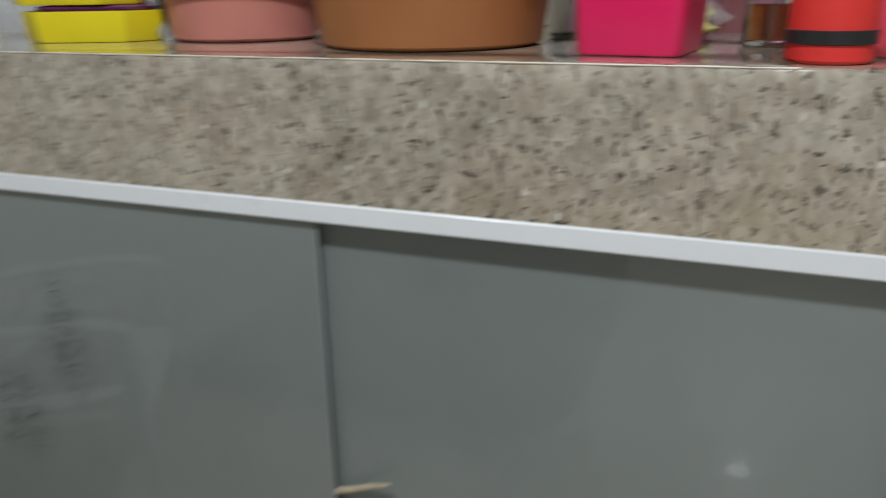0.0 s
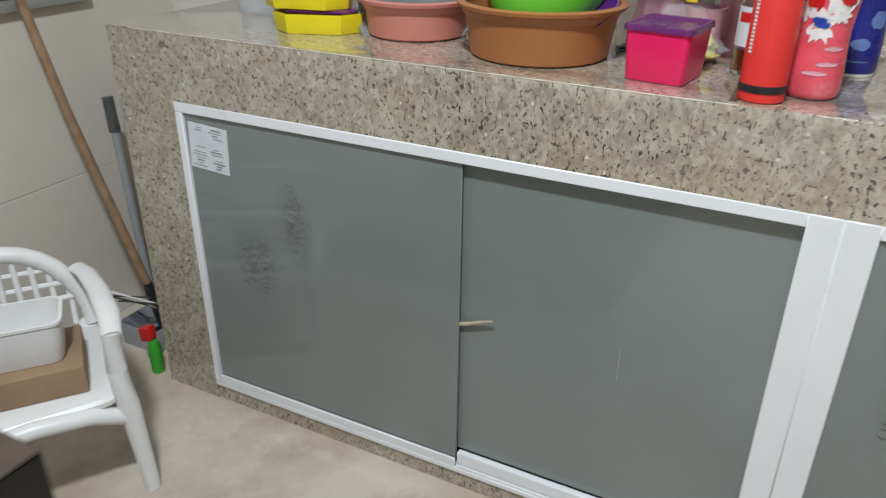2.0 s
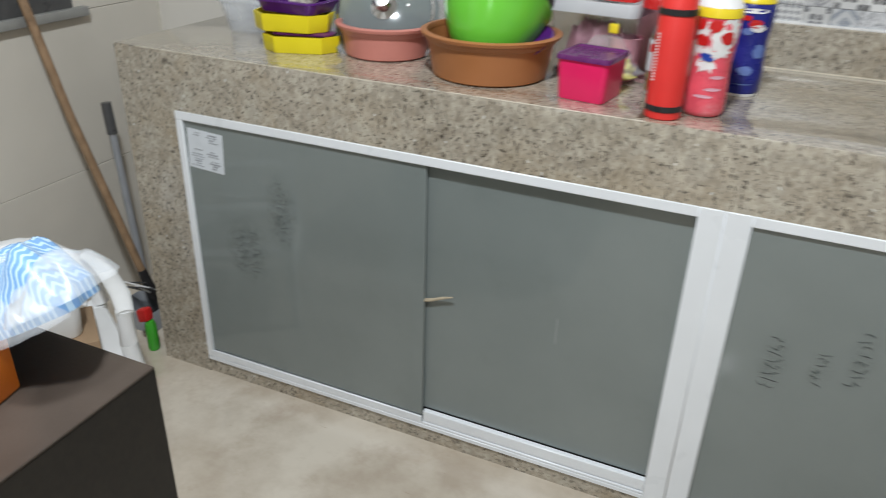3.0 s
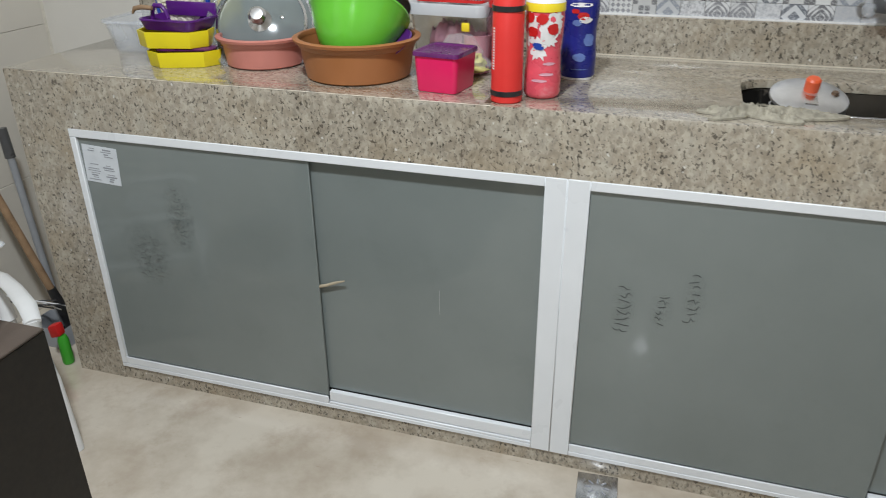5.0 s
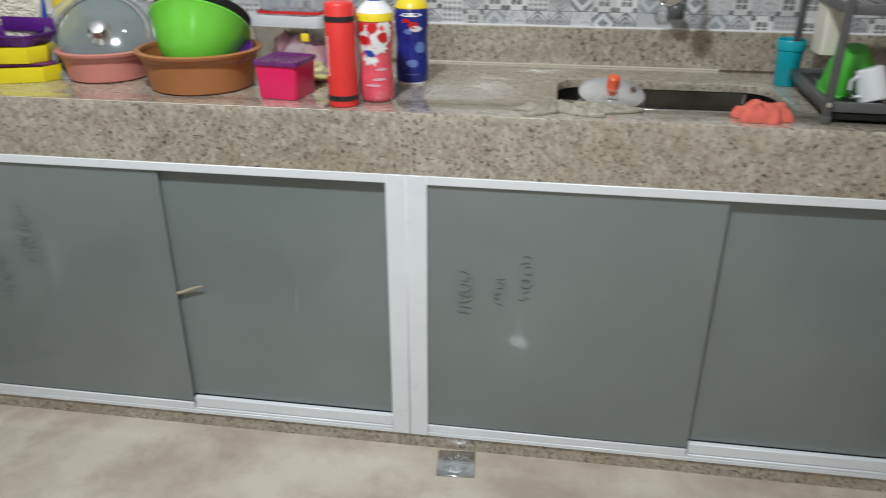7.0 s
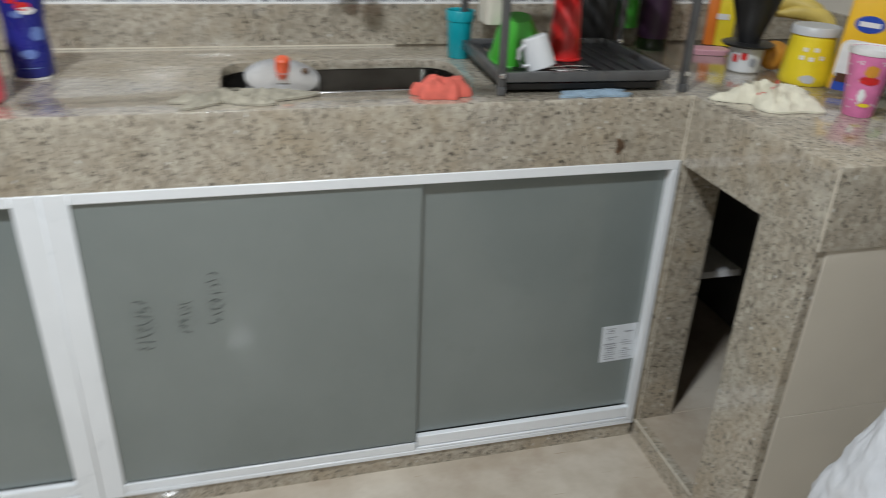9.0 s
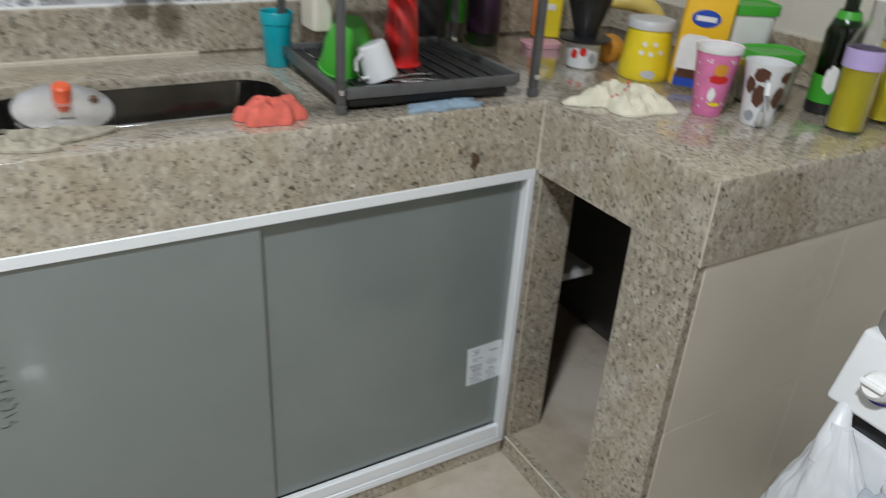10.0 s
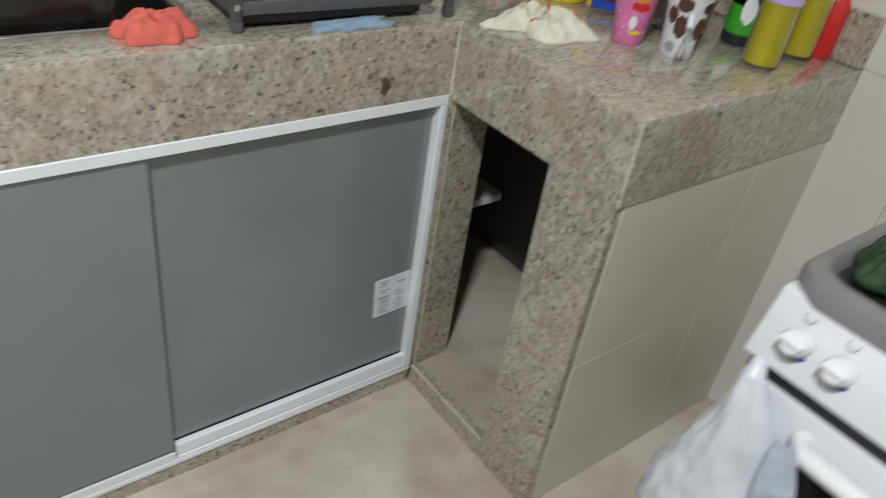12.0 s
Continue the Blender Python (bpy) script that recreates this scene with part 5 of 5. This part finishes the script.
# ---- stove and bag ----
stove = thing("stove", "white gas stove with grey hob, round knobs and black oven glass", "stove", pose(2.412, -0.742, 0))
SW = 0.50
part("body", box(0.03, 0.72, -SW, 0.0, 0.05, 0.80, 0.006), WHITE_ENAMEL, stove)
panel = bmesh.new()
vs = [panel.verts.new(p) for p in ((0.0, 0.0, 0.755), (0.0, -SW, 0.755), (0.035, -SW, 0.845), (0.035, 0.0, 0.845), (0.06, 0.0, 0.755), (0.06, -SW, 0.755), (0.06, -SW, 0.845), (0.06, 0.0, 0.845))]
for f in ((0, 1, 2, 3), (4, 7, 6, 5), (0, 3, 7, 4), (1, 5, 6, 2), (3, 2, 6, 7), (0, 4, 5, 1)):
    panel.faces.new([vs[i] for i in f])
bmesh.ops.bevel(panel, geom=panel.edges[:], offset=0.006, segments=3, profile=0.5, affect="EDGES")
cp = part("control_panel", panel, WHITE_ENAMEL, stove)
lean = math.degrees(math.atan2(0.035, 0.09))
for i, y in enumerate((-0.052, -0.105, -0.25, -0.345, -0.44)):
    k = part("knob", lathe([(0, 0.026), (0.013, 0.026), (0.017, 0.02), (0.018, 0.0), (0, 0.0)], 28), WHITE_PLASTIC, stove, m=pose(0.0155, y, 0.801, 0, -90 + lean, 0))
    part("grip", box(-0.0035, 0.0035, -0.015, 0.015, 0.02, 0.032, 0.002), WHITE_PLASTIC, k)
    part("dial_print", lathe([(0.020, 0.0006), (0.0225, 0.0006), (0.0225, 0.0012), (0.020, 0.0012), (0.020, 0.0006)], 20, 100, 230), BLUE_RING, k, "blue dial arc")
    part("burner_print", moved(lathe([(0.006, 0.0006), (0.0072, 0.0006), (0.0072, 0.0012), (0.006, 0.0012), (0.006, 0.0006)], 16, 60, 300), pose(0.031, 0.004, 0)), PRINT_GREY, k)
part("gap", box(0.022, 0.032, -SW + 0.03, -0.03, 0.722, 0.755, 0.002), BLACK, stove, "black vent gap")
door = part("oven_door", box(0.012, 0.032, -SW + 0.01, -0.008, 0.14, 0.725, 0.008), WHITE_ENAMEL, stove)
part("oven_window", moved(squared([(0, 0), (1, 0), (1.0, 0.004), (0.98, 0.005), (0, 0.005)], 0.43, 0.46, 0.14), Matrix.Translation((0.0125, -SW / 2, 0.43)) @ pose(0, 0, 0, 90, 0, -90)), OVEN_GLASS, door, "black oven glass")
part("oven_handle", tube([(0.012, -0.105, 0.690), (-0.014, -0.120, 0.694), (-0.02, -SW / 2, 0.696), (-0.014, -SW + 0.035, 0.694), (0.012, -SW + 0.02, 0.690)], [0.012, 0.013, 0.013, 0.013, 0.012], 14), WHITE_PLASTIC, door)
hob = part("hob", squared([(0, 0), (1, 0), (1.0, 0.02), (0.985, 0.03), (0.93, 0.034), (0.90, 0.028), (0.88, 0.016), (0, 0.014)], 0.62, SW + 0.006, 0.2), GREY_STEEL, stove, "grey enamel hob", m=pose(0.342, -SW / 2, 0.838))
part("well", squared([(0, 0.0145), (0.86, 0.0145), (0.88, 0.0175), (0.87, 0.0175), (0, 0.0165)], 0.62, SW + 0.006, 0.2), BLACK, hob, "black spill tray")
for bx in (-0.14, 0.13):
    for by in (-0.12, 0.12):
        part("burner", moved(lathe([(0, 0.022), (0.025, 0.022), (0.028, 0.018), (0.028, 0.0), (0, 0)], 24), pose(bx, by, 0.014)), BLACK, hob)
        for a in (0, 45, 90, 135):
            part("grate_bar", moved(box(-0.10, 0.10, -0.004, 0.004, 0.03, 0.038, 0.001, 1), pose(bx, by, 0.008, 0, 0, a)), BLACK, hob)
for x in (0.07, 0.66):
    for y in (-0.05, -SW + 0.05):
        part("leg", moved(lathe([(0, 0), (0.018, 0), (0.014, 0.05), (0, 0.05)], 16), pose(x, y, 0.0006)), BLACK, stove)
greens = thing("greens_bunch", "bunch of dark green leaves in clear film lying on the hob", "vegetables", pose(2.575, -0.872, 0.868, 0, 0, 20))
part("leaves", crumple(0.19, 0.20, 0.105, 41, 72, 64, 14, 0.004, 0.5, 2.4, 0.8), plain("dark_green_leaf", (0.022, 0.048, 0.020), 0.45, 0.4, 30, 0.4, 120, blotch=(0.05, 0.085, 0.035)), greens)
part("film", moved(crumple(0.16, 0.17, 0.115, 43, 44, 40, 8, 0.001, 0.35, 2.4, 0.5), pose(-0.02, -0.02, 0)), FILM, greens, "clear film round the leaves")
bag = thing("plastic_bag", "white plastic carrier bag of rubbish hanging from the stove", "plastic bag", pose(2.388, -0.845, 0.36))


def hung(bm, flat=0.031):
    """Leans a bag towards its hook and presses it against the oven door."""
    for v in bm.verts:
        t = v.co.z / 0.40
        v.co.x = min(flat, v.co.x + 0.012 * t * t)
        v.co.y += 0.068 * t
    return bm


part("sack", hung(sack(0.092, 0.128, 0.385, 2, 0.10, 0.22, 120, 100, 0.0)), BAG_WHITE, bag)
part("handle_strap", tube([(0.002, 0.062, 0.335), (0.006, 0.066, 0.365), (0.014, 0.070, 0.385), (0.030, 0.078, 0.40)], [0.022, 0.018, 0.013, 0.008], 16, 0.6), BAG_WHITE, bag)
part("gusset", hung(moved(crumple(0.055, 0.20, 0.008, 17, 40, 60, 9, 0.002, 0.15), pose(-0.044, -0.078, 0.255, 74, 0, -58)), 0.2), BAG_GREY, bag, "thin grey translucent gusset")
part("peel", hung(moved(crumple(0.035, 0.03, 0.010, 9, 24, 24, 12, 0.002, 0.3), pose(-0.082, -0.078, 0.175, 76, 0, -62)), 0.2), FRUIT, bag, "orange peel showing through")

# ---- corner by the cream wall ----
broom = thing("broom", "worn wooden broom handle leaning against the tiled wall", "broom", Matrix())
part("handle", tube([(-0.325, 0.146, 0.06), (-0.362, 0.132, 0.21), (-0.465, 0.089, 0.65), (-0.532, 0.05, 1.06)], [0.010, 0.012, 0.012, 0.012], 14), BROOM_WOOD, broom)
part("socket", tube([(-0.315, 0.150, 0.018), (-0.340, 0.141, 0.12), (-0.352, 0.136, 0.17)], [0.022, 0.016, 0.013], 12), BLACK, broom, "black plastic socket")
for i in range(9):
    part("bristle", tube([(-0.335, 0.150, 0.03), (-0.37 + 0.018 * i, 0.150 + 0.012 * (i % 3 - 1), 0.002)], [0.006, 0.009], 6), BLACK, broom)
pan = thing("dustpan", "grey long-handled dustpan standing by the counter", "dustpan", pose(-0.405, 0.16, 0))
part("handle", tube([(0.03, 0.01, 0.03), (0.0, 0.02, 0.3), (-0.025, 0.03, 0.59)], 0.011, 12), BLUE_GREY, pan)
part("grip", tube([(-0.025, 0.03, 0.575), (-0.033, 0.033, 0.665)], [0.015, 0.014], 14), DARK_GREY, pan, "dark grip")
part("scoop", moved(squared([(0, 0), (1.0, 0), (1.0, 0.055), (0.95, 0.065), (0.92, 0.055), (0.95, 0.006), (0, 0.006)], 0.14, 0.11, 0.35), pose(0.06, -0.04, 0.001)), BLUE_GREY, pan)
for i in range(5):
    part("wire", tube([(0.05 + 0.03 * i, -0.03, 0.10), (0.0 + 0.05 * i, -0.08 + 0.01 * i, 0.135 + 0.01 * (i % 3)), (-0.06 + 0.03 * i, -0.13, 0.17 + 0.02 * (i % 2))], 0.0022, 6), WHITE_PLASTIC if i % 2 else BLACK, pan)
spray = thing("spray_bottle", "small green bottle with a red cap on the floor", "bottle", pose(-0.218, 0.012, 0) @ Matrix.Diagonal((0.85, 0.85, 1.5, 1)))
part("body", lathe([(0, 0.001), (0.018, 0.001), (0.020, 0.005), (0.019, 0.055), (0.013, 0.065), (0, 0.066)], 28), LEAF_GREEN, spray)
part("cap", moved(box(-0.024, 0.02, -0.016, 0.016, 0.064, 0.092, 0.006), pose(0, 0, 0, 0, -12, 0)), DEEP_RED, spray)

chair = thing("child_chair", "small white plastic armchair with a lattice back, loaded with things", "chair", pose(-0.155, -0.37, 0, 0, 0, 58.7))
for sx in (-1, 1):
    part("leg", tube([(sx * 0.185, -0.170, 0.0), (sx * 0.172, -0.158, 0.22), (sx * 0.166, -0.150, 0.30), (sx * 0.170, -0.145, 0.385)], [0.016, 0.022, 0.020, 0.020], 12), WHITE_PLASTIC, chair)
    part("leg", tube([(sx * 0.175, 0.185, 0.0), (sx * 0.155, 0.160, 0.25)], [0.016, 0.024], 12), WHITE_PLASTIC, chair)
    part("arm", tube([(sx * 0.170, -0.160, 0.385), (sx * 0.176, -0.10, 0.402), (sx * 0.176, 0.02, 0.398), (sx * 0.168, 0.11, 0.396), (sx * 0.155, 0.165, 0.39)], [0.018, 0.022, 0.021, 0.020, 0.018], 12, 0.5), WHITE_PLASTIC, chair)
part("seat", moved(squared([(0, 0), (0.96, 0), (1, 0.006), (1, 0.016), (0.96, 0.022), (0, 0.014)], 0.35, 0.33, 0.3), pose(0, 0, 0.225)), WHITE_PLASTIC, chair)
part("apron", tube([(-0.165, -0.158, 0.19), (-0.10, -0.168, 0.222), (0, -0.170, 0.232), (0.10, -0.168, 0.222), (0.165, -0.158, 0.19)], 0.018, 10), WHITE_PLASTIC, chair)
part("back_frame", tube([(0.165 * math.cos(radians(a)), 0.155 + 0.045 * math.sin(radians(a)), 0.25 + 0.19 * math.sin(radians(a))) for a in range(0, 181, 12)], 0.019, 12), WHITE_PLASTIC, chair)
for i in range(9):
    x = -0.128 + 0.032 * i
    h = 0.25 + 0.185 * math.sqrt(max(0, 1 - (x / 0.165) ** 2))
    part("back_slat", tube([(x, 0.165, 0.25), (x * 1.02, 0.18, (0.25 + h) / 2), (x, 0.196, h)], 0.0065, 8), WHITE_PLASTIC, chair)
for i in range(3):
    z = 0.315 + 0.036 * i
    w = 0.165 * math.sqrt(max(0, 1 - ((z - 0.25) / 0.19) ** 2))
    part("back_rail", tube([(-w, 0.175 + 0.006 * i, z), (0, 0.186 + 0.006 * i, z), (w, 0.175 + 0.006 * i, z)], 0.0065, 8), WHITE_PLASTIC, chair)
solid("carton", box(-0.12, 0.12, -0.085, 0.085, 0, 0.062, 0.003), CARTON, "closed brown carton on the child chair's seat", "carton", m=pose(-0.135, -0.38, 0.2475, 0, 0, 52))
solid("tub", squared([(0, 0), (0.92, 0), (0.96, 0.006), (1.06, 0.085), (1.10, 0.086), (1.10, 0.092), (1.0, 0.092), (0.92, 0.010), (0, 0.010)], 0.15, 0.11, 0.4), WHITE_PLASTIC, "white plastic tub on the carton", "tub", m=pose(-0.125, -0.365, 0.3105, 0, 0, 50))

cabinet = thing("low_cabinet", "dark brown laminate cabinet, its top coloured lighter for the sheen", "cabinet", Matrix())
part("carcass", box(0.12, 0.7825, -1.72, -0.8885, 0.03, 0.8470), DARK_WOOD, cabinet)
# Sides near-black, top lighter: the sheen on top is put into its colour.
part("top", box(0.12, 0.783, -1.72, -0.888, 0.8475, 0.851, 0.001, 1), plain("sheen_top_laminate", (0.060, 0.045, 0.036), 0.42, 0.25, 9, blotch=(0.080, 0.062, 0.052)), cabinet)
part("base", box(0.17, 0.748, -1.66, -0.933, 0.0, 0.03), BLACK, cabinet)
packet = thing("cloth_packet", "clear plastic packet of blue wavy-printed cleaning cloths", "cleaning cloths", pose(0.650, -0.930, 0.888, 0, -25, 0) @ Matrix.Diagonal((0.863, 0.95, 1.35, 1)))
part("cloth", moved(crumple(0.27, 0.13, 0.048, 31, 60, 40, 3, 0.012, 0.10, 5), pose(-0.005, 0, 0)), WAVY, packet)
part("film", moved(crumple(0.075, 0.12, 0.03, 33, 36, 36, 6, 0.001, 0.3, 3), pose(0.125, -0.005, 0.010, 0, 0, 0)), FILM, packet, "clear crumpled end of the wrapper")
part("film", moved(crumple(0.27, 0.15, 0.05, 37, 44, 36, 5, 0.001, 0.2, 4), pose(0.0, -0.02, -0.002)), FILM, packet)
solid("orange_box", box(-0.05, 0.05, -0.045, 0.045, 0, 0.098, 0.004), ORANGE_CARD, "orange cardboard box on the brown cabinet", "box", m=pose(0.662, -1.014, 0.8516, 0, 0, 12) @ Matrix.Scale(0.863, 4))

# ---- floor drain, window sill ----
drain = thing("floor_drain", "square steel floor drain cover with a round grating", "floor drain", pose(1.382, -0.052, 0.0004, 0, 0, 4))
part("plate", box(-0.048, 0.048, -0.048, 0.048, 0.0, 0.003, 0.001, 1), STEEL, drain)
part("grating", lathe([(0, 0.0055), (0.012, 0.0055), (0.03, 0.004), (0.036, 0.003), (0, 0.003)], 32), STEEL, drain)
for i in range(8):
    part("slot", moved(box(0.014, 0.028, -0.002, 0.002, 0.0035, 0.0058), pose(0, 0, 0, 0, 0, 45 * i)), PRINT_GREY, drain)
sill = thing("window_1", "grey window sill with a dark sheet above for the shaded opening", "window", kind="structure")
part("window_sill", box(XL, XL + 0.03, -1.30, 0.268, 0.887, 0.912, 0.002), plain("grey_sill_stone", (0.30, 0.30, 0.29), 0.4, 0.1, 20), sill)
# Flat dark sheet: the shade of the window recess is put into its colour.
part("recess_shade_sheet", box(XL, XL + 0.012, -1.26, 0.23, 0.912, 1.7), DARK_GREY, sill)


# ---- pieces of walls ----
def tile_row(parent, origin, along, up, normal, w, h, nx, nz, material, gap=0.002, skip=None):
    """Large wall tiles, each a piece of its own, standing a little proud of the grout."""
    shared = None
    for i in range(nx):
        for j in range(nz):
            if skip and skip(i, j):
                continue
            if shared is None:
                shared = mesh_of(box(-w / 2 + gap / 2, w / 2 - gap / 2, 0, 0.007, -h / 2 + gap / 2, h / 2 - gap / 2, 0.0012, 1), False)
                shared.materials.append(material)
            t = new("tile", shared)
            t.parent = parent
            p = Vector(origin) + Vector(along) * (i + 0.5) * w + Vector(up) * (j + 0.5) * h
            turn = Matrix((Vector(along), -Vector(normal), Vector(up))).transposed().to_4x4()
            t.matrix_basis = Matrix.Translation(p + Vector(normal) * 0.004) @ turn @ Matrix.Translation((0, -0.004, 0))


arm_wall = thing("wall_arm_end", "beige tiled end wall under the counter's side arm", "wall", kind="structure")
part("wall_body", box(XP + 0.012, XR, YP + 0.012, YP + 0.026, 0.0, SKIRT - 0.006), GROUT, arm_wall)
for z0, z1 in ((0.0, 0.3955), (0.3967, SKIRT - 0.006)):
    for x0, x1 in ((XP + 0.0235, 2.9314), (2.9326, XR)):
        part("tile", box(x0, x1, YP + 0.004, YP + 0.0118, z0, z1, 0.0004, 1), WALL_TILE, arm_wall)
tile_row(wall_west, (XL, -2.93, 0.0), (0, 1, 0), (0, 0, 1), (1, 0, 0), 1.16, 0.45, 3, 5, LEFT_TILE, 0.0012)
tile_row(wall_east, (XR, 0.57, 0.0), (0, -1, 0), (0, 0, 1), (-1, 0, 0), 0.58, 0.45, 6, 5, LEFT_TILE, 0.0008)

# printed patchwork tiles over the backsplash
PITCH = 0.058
tile_mesh = []
for mat in TILE_KINDS:
    me = mesh_of(box(-0.0286, 0.0286, -0.004, 0.0, -0.0286, 0.0286, 0.0006, 1), False)
    me.materials.append(mat)
    tile_mesh.append(me)
rnd = random.Random(12)
for j in range(4):
    for i in range(int((XR - 0.15) / PITCH)):
        t = new("tile", rnd.choices(tile_mesh, (3, 5, 4, 3, 2, 4))[0])
        t.parent = wall_north
        t.matrix_basis = pose(0.15 + (i + 0.5) * PITCH, YB - 0.0005, 0.981 + (j + 0.5) * PITCH)
part("trim", box(-0.16, XR, YB - 0.010, YB - 0.001, 0.9985, 1.0035), WHITE_PRINT, wall_north, "white grout line over the granite")
